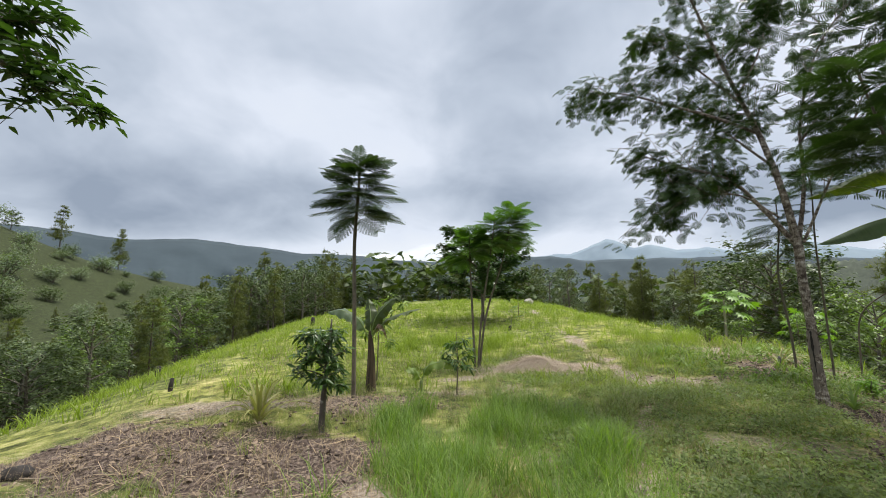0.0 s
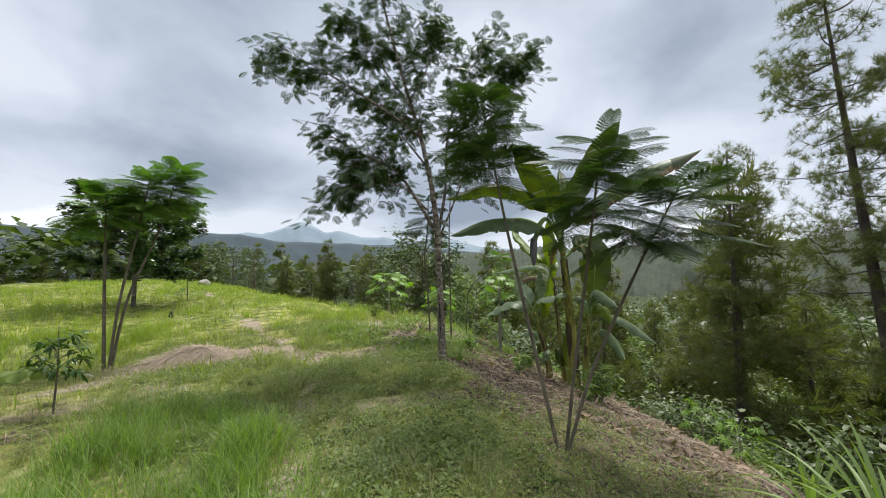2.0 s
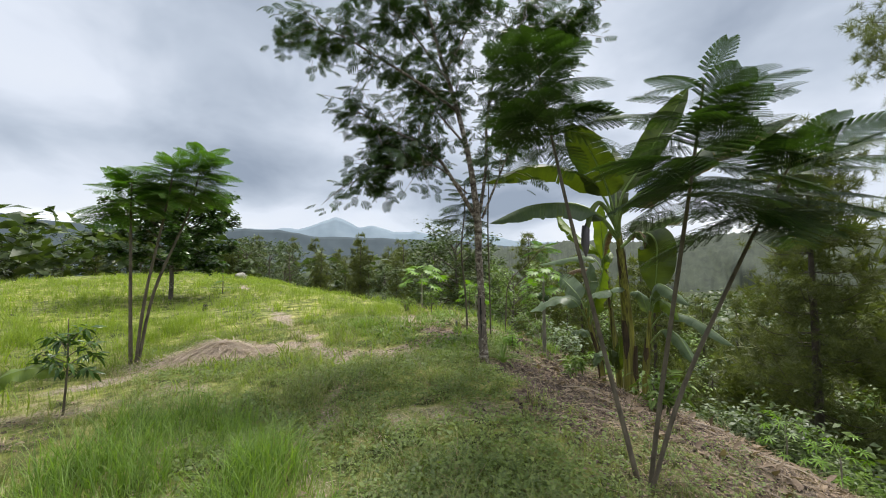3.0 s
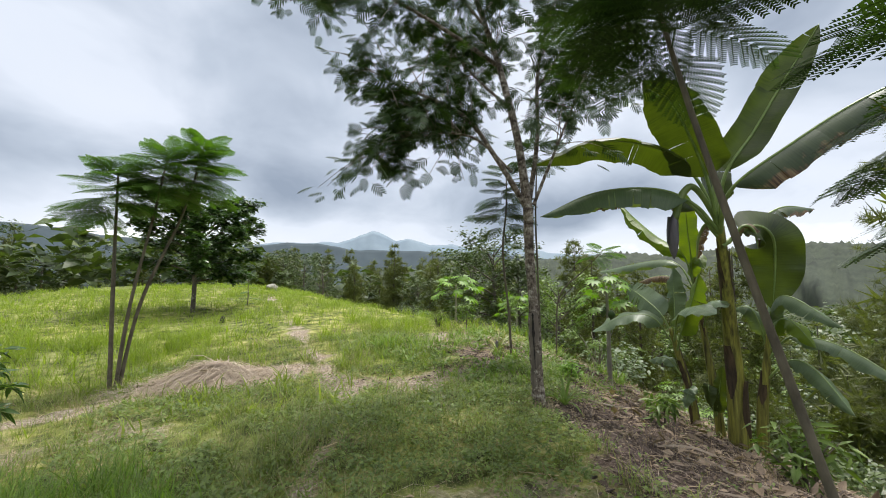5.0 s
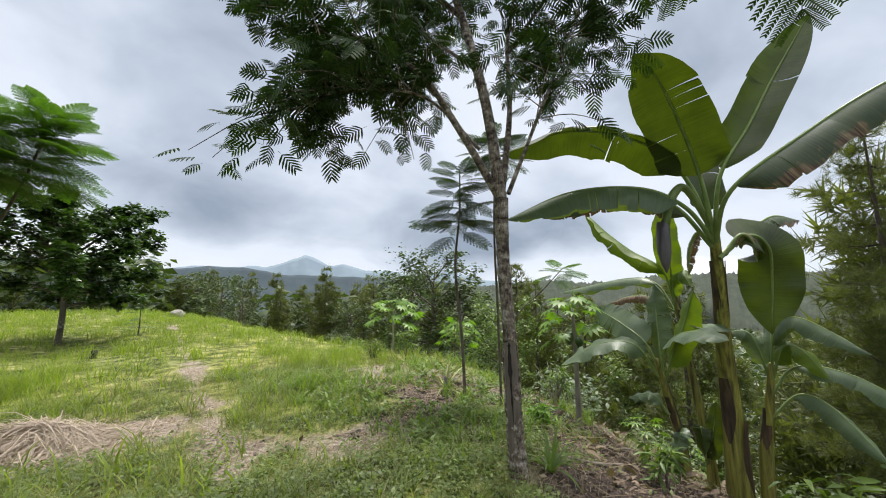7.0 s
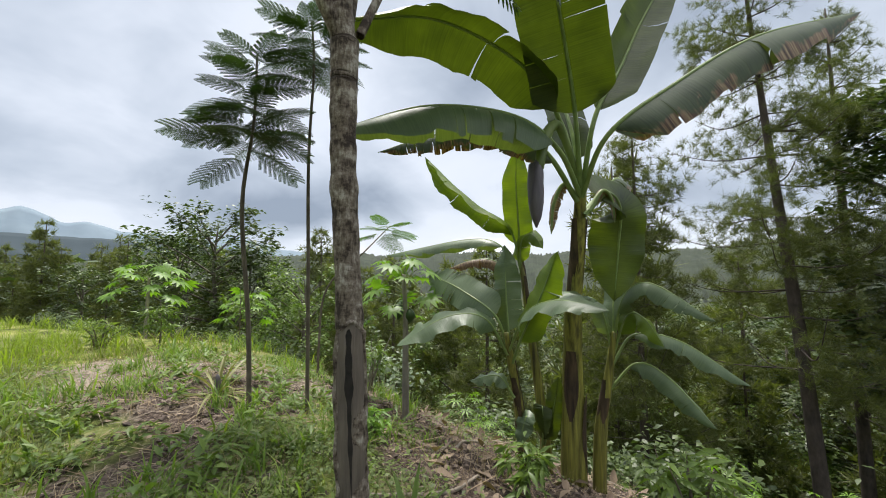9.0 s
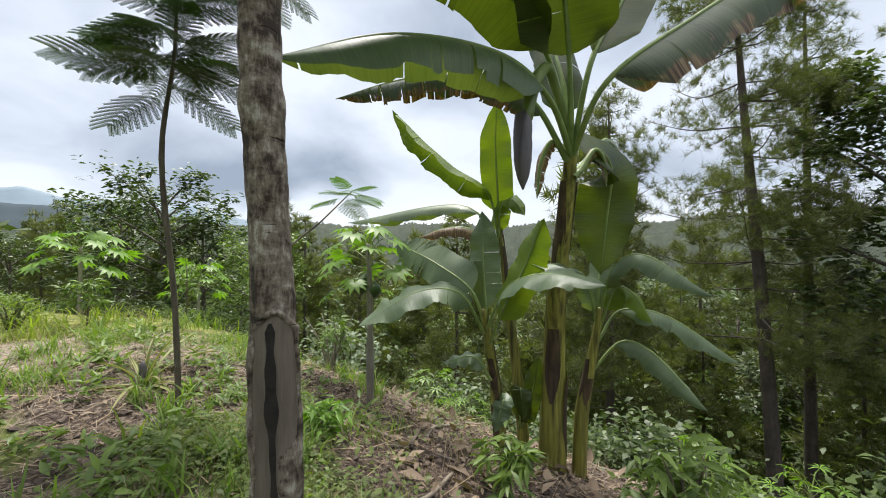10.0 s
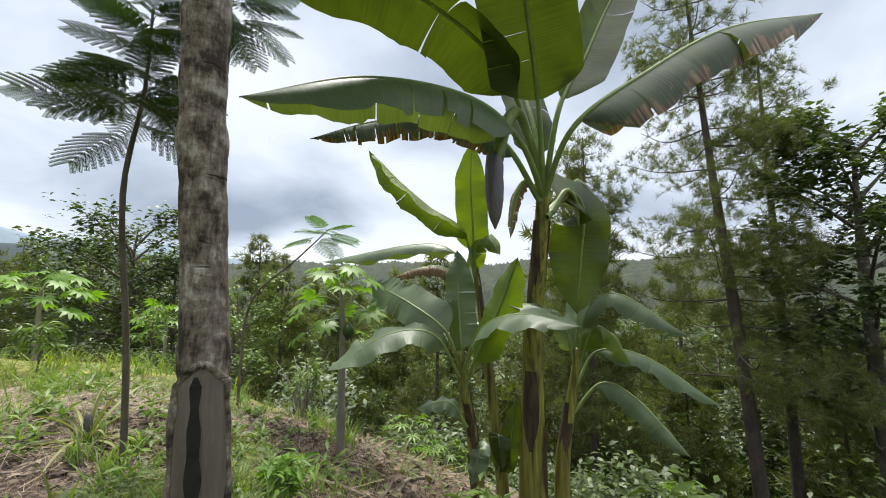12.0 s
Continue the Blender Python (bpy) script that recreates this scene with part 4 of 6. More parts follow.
tree = limbed_tree(
    "acacia_tree", T1, "feathery-leaved tree with scarred grey-brown trunk beside the path",
    [(.03, -.06, -.2), (.02, -.03, .35), (0, 0, 1.2), (-.03, .03, 1.9), vp(.05, 2.35)], [.098, .066, .060, .058, .068],
    [([vp(.05, 2.3), vp(.18, 3.3), vp(.42, 4.4, .1), vp(.8, 5.7, .2), vp(1.2, 7.2, .2), vp(1.4, 8.1, .2)], .062, .015),
     ([vp(.05, 2.32), vp(.45, 3.0, -.1), vp(.9, 3.6, -.2), vp(1.7, 4.0, -.3), vp(2.2, 4.3, -.3)], .042, .010),
     ([vp(.25, 2.85), vp(.8, 3.3, -.2), vp(1.5, 3.25, -.4), vp(2.0, 3.05, -.4)], .018, .007),
     ([vp(.42, 4.4, .1), vp(1.1, 4.9, 0), vp(1.8, 5.3, -.2), vp(2.6, 5.8, -.2), vp(3.2, 6.0, -.1)], .034, .009),
     ([vp(.05, 2.35), vp(-.1, 3.4, .3), vp(-.15, 4.6, .5), vp(-.5, 5.9, .6), vp(-1.1, 6.7, .6)], .036, .010),
     ([vp(-.12, 4.2, .45), vp(-.7, 5.0, .3), vp(-1.3, 5.6, .2), vp(-1.7, 6.0, 0)], .022, .008),
     ([vp(.65, 5.2, .15), vp(.3, 6.2, .6), vp(.1, 7.2, .8)], .024, .008),
     ([vp(.3, 3.8, .1), vp(.9, 4.7, .7), vp(1.4, 5.5, 1.0)], .024, .008),
     ([vp(.6, 5.0, .1), vp(1.4, 6.2, .3), vp(2.0, 6.9, .2)], .022, .008),
     ([vp(-.02, 2.4), vp(-.3, 3.1, .1), vp(-.62, 3.9, .1), vp(-.95, 4.8, 0)], .024, .008)],
    T_SPRIG, M_FEATHER, .25, M_BARK_RING, 39, .95, 10, knots=.018, start=.35, pitch=(-.7, .35))
TO_PATH = math.atan2(-.84, -.90)


def bark_patch(z0, z1, width, lift, n=16, round_off=.62, ragged=.05, foot=1.0, aside=0.0):
    """A strip of the stem's surface with a rounded upper end."""
    out = []
    for k, z in enumerate(np.linspace(z0, z1, n)):
        q = max(0.0, (k / (n - 1) - round_off) / (1 - round_off))
        w = width * math.sqrt(max(0.02, 1 - q * q)) * (1 + ragged * (math.sin(23 * z) + .7 * math.sin(51 * z + 1))) * (foot + (1 - foot) * k / (n - 1))
        a = np.linspace(-w, w, 9) + TO_PATH + .05 * math.sin(5 * z) + aside
        out.append(np.stack([np.cos(a) * lift + .02 - .016 * z, np.sin(a) * lift - .03 + .026 * z, np.full(9, z)], -1))
    return np.array(out)


def sheet_of(rows):
    m, w = rows.shape[:2]
    i, j = np.meshgrid(np.arange(m - 1), np.arange(w - 1), indexing="ij")
    k = i * w + j
    g = Geo()
    g.add(rows.reshape(-1, 3), np.stack([k, k + 1, k + w + 1, k + w], -1).reshape(-1, 4))
    return g


rows = bark_patch(.10, 1.16, 1.15, .0705, 22, .86, .09)
scar_ob = part("bark_scar", sheet_of(rows), M_SCAR, tree, "dark healed wound in the bark")
lip = Geo()
tube(lip, np.vstack([rows[:, 0], rows[-1, 1:-1], rows[::-1, -1]]), [.007, .011, .008, .011, .007], 8, .45)
part("bark_lip", lip, M_BARK_RING, scar_ob)
# no real cavity: its shade is a dark sheet laid over the scar
part("hollow", sheet_of(bark_patch(.40, 1.13, .27, .0745, 30, .82, .30, .08, -.16)), M_CHAR_AND_HOLLOW_SHADE, scar_ob, "dark sheet for the shaded hollow in the wound")

# ---- young feathery trees ----
D = (4.79, 3.12, gz(4.79, 3.12))
feather_tree(D, "young feathery tree with three slim leaning stems", [
    (rel(D, (4.78, 3.18, -.55), (4.76, 3.42, .38), (4.72, 3.75, 1.7), (4.69, 4.0, 2.8), (4.64, 4.26, 4.2)), .026, .012, 46, .74, .76),
    (rel(D, (4.79, 3.08, -.55), (4.77, 2.94, .38), (4.72, 2.72, 1.6), (4.66, 2.58, 2.3), (4.6, 2.45, 3.0)), .022, .009, 36, .82, .62),
    (rel(D, (4.82, 3.07, -.55), (5.07, 2.87, .38), (5.55, 2.5, 1.6), (5.82, 2.32, 2.15), (6.05, 2.15, 2.65)), .022, .009, 36, .95, .62)], FROND_OLD)
A3 = (1.0, 12.3, gz(1.0, 12.3))
feather_tree(A3, "young feathery tree with three slender stems", [
    (rel(A3, (.97, 12.3, -.8), (.9, 12.35, .9), (.85, 12.4, 2.3), (.82, 12.4, 3.5)), .04, .016, 44, .85, .76),
    (rel(A3, (1.03, 12.28, -.8), (1.16, 12.3, .9), (1.42, 12.25, 2.6), (1.6, 12.2, 3.9)), .035, .015, 40, .85, .78),
    (rel(A3, (1.06, 12.32, -.8), (1.32, 12.4, 1.0), (1.9, 12.5, 2.8), (2.2, 12.5, 4.3)), .035, .015, 50, .9, .76)], FROND_YOUNG)
AL = (-1.73, 8.07, gz(-1.73, 8.07))
feather_tree(AL, "tall young feathery tree with a plume of leaves", [
    (rel(AL, (-1.73, 8.07, -.6), (-1.76, 8.1, 1.0), (-1.8, 8.1, 2.6), (-1.75, 8.1, 3.6), (-1.72, 8.1, 4.35)), .045, .02, 84, .84, .62)], FROND_OLD)
S1 = (7.42, 8.65, gz(7.42, 8.65))
feather_tree(S1, "thin dark feathery sapling beside the pineapple plant", [
    (rel(S1, (7.42, 8.65, -.3), (7.38, 8.68, .8), (7.3, 8.75, 2.0), (7.4, 8.75, 2.9), (7.45, 8.8, 3.7)), .026, .011, 42, .66, .64)], FROND_OLD)
S2 = (7.85, 8.3, gz(7.85, 8.3))
feather_tree(S2, "thin pale feathery sapling with a bare lower stem", [
    (rel(S2, (7.85, 8.3, -.3), (7.86, 8.35, 1.2), (7.86, 8.4, 2.6), (7.9, 8.4, 3.7), (7.9, 8.45, 4.3)), .022, .011, 24, .6, .74)], FROND_OLD)
SB = (9.9, 9.75, gz(9.9, 9.75))
feather_tree(SB, "bent thin stem with one tuft of feathery leaves", [
    (rel(SB, (9.9, 9.75, -1.2), (9.9, 9.76, .2), (10.0, 9.7, 1.15), (10.3, 9.2, 1.75), (10.55, 8.8, 2.25)), .022, .008, 14, .6, .9)], FROND_YOUNG)
SE = (4.62, 24.99, gz(4.62, 24.99))
feather_tree(SE, "small feathery sapling on the grassy crest", [
    (rel(SE, (4.62, 24.99, 0), (4.65, 25, .8), (4.6, 25, 1.9)), .03, .012, 18, .55, .2)], FROND_YOUNG)

# ---- broad-leaved trees on the ridge ----
MG = (2.3, 23.6, gz(2.3, 23.6))
limbed_tree("mango_tree", MG, "rounded dark green mango tree on the grassy slope", [(0, 0, -.3), (.02, 0, .8), (0, .05, 2.0), (.1, 0, 3.6), (0, 0, 4.6)], [.11, .09, .08, .04, .02],
            [(p, .05, .012) for p, _, _ in ball_limbs(5.3, 2.7, 1.3, 28, 21)], T_LOW, M_MANGO, .24, M_BARK, 50, .6, 14, start=.25)
ML = (-1.75, 6.03, gz(-1.75, 6.03))
limbed_tree("mango_sapling", ML, "small leafy sapling with drooping dark leaves in bare soil", [(0, 0, -.1), (.02, 0, .45), (.05, 0, .85), (.1, .02, 1.6)], [.05, .04, .03, .010],
            [(p, .014, .005) for p, _, _ in ball_limbs(1.7, .34, .6, 16, 5)], T_LEAF_LONG, M_MANGO, .17, M_BARK, 9, .2, 7, start=.3, pitch=(-.7, .5), category="sapling", bare=False)
OV = (-6.2, 2.0, gz(-6.2, 2.0))
limbed_tree("shade_tree", OV, "large dark-leaved tree with low spreading branches", [(0, 0, -.4), (.1, 0, 1.5), (.3, .2, 3.2), (.2, .3, 5.5), (.2, .3, 7)], [.22, .18, .15, .1, .03],
            [(p, .07, .012) for p, _, _ in ball_limbs(7.6, 2.2, 3.6, 14, 8)] +
            [(rel(OV, (-5.9, 2.2, 2.9), (-5.0, 3.0, 3.6), (-4.2, 3.5, 3.7), (-3.75, 3.85, 3.45)), .05, .012),
             (rel(OV, (-5.9, 2.2, 3.4), (-5.0, 3.2, 4.0), (-4.1, 3.8, 4.3)), .045, .012)],
            T_LEAF, M_MANGO, .2, M_BARK, 34, .5, 14, start=.4)


# ---- the banana clump ----
BM = (9.5, 5.72, gz(9.5, 5.72))
plant = thing("banana_plant", BM, "tall banana plant with a hanging purple bud", "banana plant", "banana clump")
banana_stem(plant, rel(BM, (9.52, 5.72, BM[2] - .2), (9.43, 5.70, -.1), (9.24, 5.66, .9), (9.0, 5.58, 1.6), (8.78, 5.52, 2.25)), [.16, .125, .095, .078, .06], M_STEM, 7, 3)
NK = (8.78, 5.52, 2.15)
for pts, width, mat, droop, tears, face, seed in (
        ([NK, (8.45, 5.72, 2.6), (8.05, 6.1, 2.85), (7.55, 6.8, 2.85), (7.0, 7.45, 2.5)], .72, M_BANANA_DULL, .75, 5, (-.25, 0, 1), 1),
        ([NK, (8.62, 5.7, 2.95), (8.3, 6.05, 3.5), (7.6, 6.75, 3.72), (6.85, 7.42, 3.36)], .78, M_BANANA, .45, 2, (.3, 0, 1), 2),
        ([NK, (8.52, 5.55, 3.0), (8.2, 5.62, 3.62), (7.8, 5.7, 4.1), (7.35, 5.78, 4.25)], .84, M_BANANA, .22, 3, (.9, 0, .35), 3),
        ([NK, (8.64, 5.36, 2.95), (8.95, 5.08, 3.6), (9.25, 4.8, 4.3), (9.5, 4.4, 5.1)], .62, M_BANANA, .45, 2, (1, .15, .25), 4),
        ([NK, (8.5, 5.25, 2.7), (8.65, 4.6, 3.2), (8.95, 3.8, 3.7), (9.4, 2.77, 4.0)], .80, M_BANANA_WORN, .85, 5, (-.2, 0, 1), 5),
        ([(8.8, 5.55, 2.1), (8.62, 5.9, 2.68), (8.55, 6.5, 2.98), (8.5, 7.2, 2.95), (8.45, 7.85, 2.82)], .46, M_BANANA_WORN, 1.1, 26, (-.1, 0, 1), 6),
        ([(8.8, 5.5, 1.95), (9.15, 5.25, 2.25), (9.42, 5.1, 2.12), (9.55, 5.13, 1.68), (9.56, 5.2, 1.0)], .72, M_BANANA, .12, 0, (-.8, -.35, .5), 7),
        ([(8.85, 5.5, 2.0), (9.3, 5.3, 2.3), (9.9, 5.1, 2.6), (10.6, 4.9, 2.62)], .42, M_BANANA_WORN, .8, 14, None, 8),
        ([(8.78, 5.55, 2.1), (8.74, 5.68, 2.3), (8.72, 5.8, 2.1), (8.72, 5.84, 1.75)], .30, M_BANANA_DEAD, 1.1, 14, (-1, 0, .2), 9),
        ([(8.85, 5.45, 2.0), (9.0, 5.3, 2.25), (9.1, 5.2, 2.15), (9.12, 5.18, 1.9)], .24, M_BANANA_DEAD, 1.1, 12, (-1, 0, .2), 33),
        ([NK, (8.85, 5.6, 2.9), (9.2, 5.8, 3.7), (9.5, 6.0, 4.3)], .5, M_BANANA, .5, 3, (-1, 0, .3), 10)):
    banana_leaf(plant, rel(BM, *pts), width, mat, droop, tears, face, seed=seed, petiole={1: .24, 2: .28, 3: .34, 4: .30, 5: .22, 7: .2}.get(seed, .2), rib=.024)
bud = Geo()
tube(bud, spline(rel(BM, (8.76, 5.53, 2.3), (8.6, 5.66, 2.72), (8.44, 5.74, 2.86), (8.32, 5.84, 2.68), (8.26, 5.9, 2.36)), 6), [.035, .042, .05, .06, .05], 9)
part("flower_stalk", bud, M_STEM_GREEN, plant)
bud = Geo()
tube(bud, spline(rel(BM, (8.27, 5.9, 2.45), (8.25, 5.92, 2.3), (8.24, 5.93, 2.05), (8.24, 5.93, 1.88), (8.24, 5.93, 1.76)), 5), [.035, .07, .078, .055, .008], 12, .03)
bud_ob = part("bud", bud, M_BUD, plant, "closed purple-grey banana flower bud")
for k, a in enumerate((.4, 2.5)):
    br = Geo()
    u = np.linspace(0, 1, 7)
    rows = [np.stack([8.24 + np.cos(a + q * (1 - .75 * u)) * (.05 + .034 * np.sin(np.pi * (.15 + .6 * u)) + .012 * u ** 3), 5.93 + np.sin(a + q * (1 - .75 * u)) * (.05 + .034 * np.sin(np.pi * (.15 + .6 * u)) + .012 * u ** 3), 2.4 - .42 * u], -1) - np.array(BM) for q in np.linspace(-.8, .8, 4)]
    v = np.array(rows)
    i, j = np.meshgrid(np.arange(3), np.arange(6), indexing="ij")
    f = i * 7 + j
    br.add(v.reshape(-1, 3), np.stack([f, f + 1, f + 8, f + 7], -1).reshape(-1, 4))
    part("bract", br, M_BUD, bud_ob)

B2 = (9.34, 6.26, gz(9.34, 6.26))
plant = thing("banana_plant", B2, "short young banana plant with greyish drooping leaves", "banana plant", "banana clump")
banana_stem(plant, rel(B2, (9.36, 6.26, B2[2] - .2), (9.22, 6.29, -.4), (9.02, 6.34, .2), (8.88, 6.38, .65)), [.075, .065, .05, .03], M_STEM, 4, 5)
for pts, width, mat, droop, tears, face, seed in (
        ([(8.92, 6.37, .45), (8.9, 6.52, .85), (9.2, 7.0, 1.12), (9.5, 7.4, 1.27), (9.83, 7.74, 1.37)], .46, M_BANANA_DULL, .15, 6, (-1, .2, .5), 14),
        ([(8.92, 6.37, .4), (8.76, 6.6, .82), (8.58, 7.0, .84), (8.33, 7.5, .52)], .44, M_BANANA_DULL, .2, 1, (-.55, 0, 1), 15),
        ([(8.95, 6.33, .3), (8.86, 6.2, .62), (8.74, 5.98, 1.05), (8.62, 5.77, 1.55)], .40, M_BANANA_YOUNG, .45, 1, (-1, .4, .2), 16),
        ([(8.92, 6.36, .45), (8.65, 6.12, .9), (8.35, 5.75, 1.05), (8.02, 5.3, .98)], .40, M_BANANA_DULL, .25, 1, (-.5, 0, 1), 17),
        ([(8.95, 6.35, .4), (9.1, 6.42, 1.0), (9.2, 6.46, 1.7)], .36, M_BANANA_DULL, .3, 5, (-1, .2, .2), 29),
        ([(9.02, 6.32, -.1), (8.95, 6.5, .15), (8.97, 6.85, .06)], .22, M_BANANA_DULL, .3, 0, (-.5, 0, 1), 19),
        ([(9.2, 6.27, -.6), (9.05, 6.2, -.3), (8.98, 6.28, -.62)], .22, M_BANANA_DULL, .3, 0, (-.8, 0, 1), 20)):
    banana_leaf(plant, rel(B2, *pts), width, mat, droop, tears, face, seed=seed, petiole=.22, rib=.014)
B3 = (9.55, 5.43, gz(9.55, 5.43))
plant = thing("banana_plant", B3, "young leaning banana plant with drooping leaves", "banana plant", "banana clump")
banana_stem(plant, rel(B3, (9.56, 5.44, B3[2] - .2), (9.52, 5.4, -.5), (9.46, 5.3, .1), (9.4, 5.22, .65)), [.085, .075, .055, .03], M_STEM, 2, 6)
for pts, width, mat, droop, tears, face, seed in (
        ([(9.42, 5.24, .5), (9.3, 5.12, 1.05), (9.1, 4.85, 1.22), (8.98, 4.3, .84)], .36, M_BANANA_DULL, .6, 3, (-.3, 0, 1), 21),
        ([(9.42, 5.24, .3), (9.55, 5.0, .62), (9.65, 4.5, .55), (9.65, 3.85, .1)], .36, M_BANANA_DULL, .6, 1, (-.3, 0, 1), 22),
        ([(9.45, 5.28, .0), (9.48, 5.0, .3), (9.4, 4.7, .2), (9.15, 4.3, -.25)], .34, M_BANANA_DULL, .7, 2, (-.3, 0, 1), 23),
        ([(9.42, 5.24, .4), (9.35, 5.08, .85), (9.4, 4.9, .82), (9.45, 4.7, .5)], .30, M_BANANA_YOUNG, .4, 1, (-.6, 0, 1), 24),
        ([(9.42, 5.24, .4), (9.35, 5.36, .95), (9.3, 5.5, 1.05), (9.3, 5.7, .95)], .26, M_BANANA_DULL, .5, 1, (-.4, 0, 1), 25),
        ([(9.42, 5.24, .4), (9.6, 5.2, 1.1), (9.9, 5.1, 1.4)], .3, M_BANANA_DULL, .4, 1, None, 26)):
    banana_leaf(plant, rel(B3, *pts), width, mat, droop, tears, face, seed=seed, petiole=.24, rib=.014)
B4 = (9.62, 6.04, gz(9.62, 6.04))
plant = thing("banana_plant", B4, "slim young banana plant with bright upright leaves", "banana plant", "banana clump")
banana_stem(plant, rel(B4, (9.62, 6.02, B4[2] - .2), (9.61, 6.08, -.5), (9.6, 6.2, .5), (9.6, 6.33, 1.6)), [.075, .065, .05, .03], M_STEM, 3, 9)
for pts, width, mat, droop, tears, face, seed in (
        ([(9.6, 6.33, 1.4), (9.5, 6.45, 1.95), (9.5, 6.88, 2.28), (9.55, 7.3, 2.66), (9.61, 7.72, 3.1)], .42, M_BANANA_YOUNG, .75, 2, (.5, .2, .8), 11),
        ([(9.6, 6.33, 1.4), (9.57, 6.34, 1.95), (9.53, 6.36, 2.5), (9.5, 6.34, 3.02)], .38, M_BANANA_YOUNG, .1, 0, (1, 0, .1), 12),
        ([(9.6, 6.33, 1.3), (9.7, 6.62, 1.75), (9.8, 7.15, 1.86), (9.90, 8.52, 1.67)], .36, M_BANANA_DULL, .7, 2, None, 13),
        ([(9.6, 6.33, 1.3), (9.50, 6.67, 1.53), (9.50, 6.98, 1.54), (9.50, 7.30, 1.43)], .26, M_BANANA_DEAD, .9, 8, None, 18),
        ([(9.6, 6.22, .6), (9.35, 6.0, 1.05), (9.05, 5.75, 1.12), (8.73, 5.45, 1.05)], .28, M_BANANA_DULL, .3, 0, (-.5, 0, 1), 34),
        ([(9.6, 6.33, 1.3), (9.5, 6.3, 1.75), (9.4, 6.15, 1.85), (9.3, 6.0, 1.65)], .26, M_BANANA_YOUNG, .5, 1, (-.8, 0, .6), 36),
        ([(9.6, 6.1, -.9), (9.45, 5.98, -.5), (9.4, 5.9, -.15), (9.38, 5.86, .1)], .24, M_BANANA, .3, 0, (-1, 0, .5), 31),
        ([(9.6, 6.1, -.9), (9.4, 6.05, -.45), (9.32, 6.05, -.25), (9.3, 6.02, -.6)], .24, M_BANANA, .3, 0, (-1, 0, .5), 32)):
    banana_leaf(plant, rel(B4, *pts), width, mat, droop, tears, face, seed=seed, petiole=.22, rib=.012)

B0 = (-1.54, 8.85, gz(-1.54, 8.85))
plant = thing("banana_plant", B0, "small banana plant with a brown stem in the soil", "banana plant")
banana_stem(plant, rel(B0, (-1.54, 8.85, B0[2] - .1), (-1.54, 8.85, .1), (-1.56, 8.85, .55), (-1.58, 8.85, .8)), [.12, .085, .055, .03], M_SHEATH, 2, 7)
for pts, width, mat, face, seed in (
        ([(-1.58, 8.85, .6), (-1.45, 8.8, 1.1), (-1.15, 8.75, 1.42), (-1.0, 8.75, 1.5)], .36, M_BANANA, (-.6, -1, .6), 41),
        ([(-1.58, 8.85, .6), (-1.8, 8.7, 1.05), (-2.15, 8.6, 1.25), (-2.45, 8.6, 1.2)], .38, M_BANANA_DULL, (.3, -.6, 1), 42),
        ([(-1.58, 8.85, .6), (-1.3, 8.85, 1.0), (-.85, 8.9, 1.2), (-.5, 8.9, 1.28)], .32, M_BANANA, None, 43),
        ([(-1.58, 8.85, .6), (-1.6, 9.0, 1.1), (-1.7, 9.2, 1.5)], .3, M_BANANA, (0, -1, .4), 44),
        ([(-1.56, 8.85, .6), (-1.4, 8.8, .95), (-1.25, 8.75, .85), (-1.2, 8.75, .65)], .24, M_BANANA_DEAD, None, 45)):
    banana_leaf(plant, rel(B0, *pts), width, mat, .4, 2, face, seed=seed, petiole=.22, rib=.014)
BS = (-.45, 8.6, gz(-.45, 8.6))
plant = thing("banana_plant", BS, "low banana sucker with two broad leaves", "banana plant")
banana_stem(plant, rel(BS, (-.45, 8.6, BS[2] - .1), (-.45, 8.6, -.2)), [.04, .03], M_STEM_GREEN, 0, 7)
for pts, seed in (([(-.45, 8.6, -.2), (-.3, 8.5, .12), (.05, 8.45, .2), (.3, 8.45, .05)], 46), ([(-.45, 8.6, -.2), (-.6, 8.5, .05), (-.75, 8.4, .02)], 47)):
    banana_leaf(plant, rel(BS, *pts), .3, M_BANANA_YOUNG, .3, 0, (0, -.5, 1), seed=seed, petiole=.15, rib=.01)


# ---- papaya, saplings, strap-leaved plants ----
def palmate_plant(name, at, label, trunk, r, top, count, size, leaf, category, template=T_PALMATE, fruits=0, down=-.4, seed=1, group=""):
    rr = np.random.default_rng(seed)
    t = thing(name, at, label, category, group)
    g = Geo()
    tube(g, spline(trunk, 6), r, 8, .04)
    part("trunk", g, M_BARK_PALE, t)
    for k in range(count):
        c, st = Geo(), Geo()
        a, q = k * 2.4, (k + .5) / count
        el = down + (1.1 - down) * q
        ln = size * (.75 + .3 * (1 - q))
        d = np.array((math.cos(a) * math.cos(el), math.sin(a) * math.cos(el), math.sin(el)))
        p = np.array(trunk[-1]) - np.array((0, 0, top * (1 - q)))
        e = p + d * ln
        tube(st, spline([p, p + d * ln * .6 + (0, 0, .04), e], 3), [.008, .005], 4)
        strew(c, template, e[None], math.atan2(-d[0], d[1]), -.35 + rr.normal() * .25, rr.normal() * .3, size * rr.uniform(.75, 1.05))
        part("leaf_stalk", st, M_STEM_GREEN, part("leaf", c, leaf, t))
    for k in range(fruits):
        f = Geo()
        a = k * 1.9 + .9
        c0 = np.array(trunk[-1]) + np.array((math.cos(a) * .1, math.sin(a) * .1, -.38 - .05 * k))
        tube(f, c0 + np.linspace(0, 1, 9)[:, None] * np.array((0, 0, -.2)), [.012, .055, .075, .08, .07, .045, .01], 10)
        part("fruit", f, M_FRUIT, t)
    return t


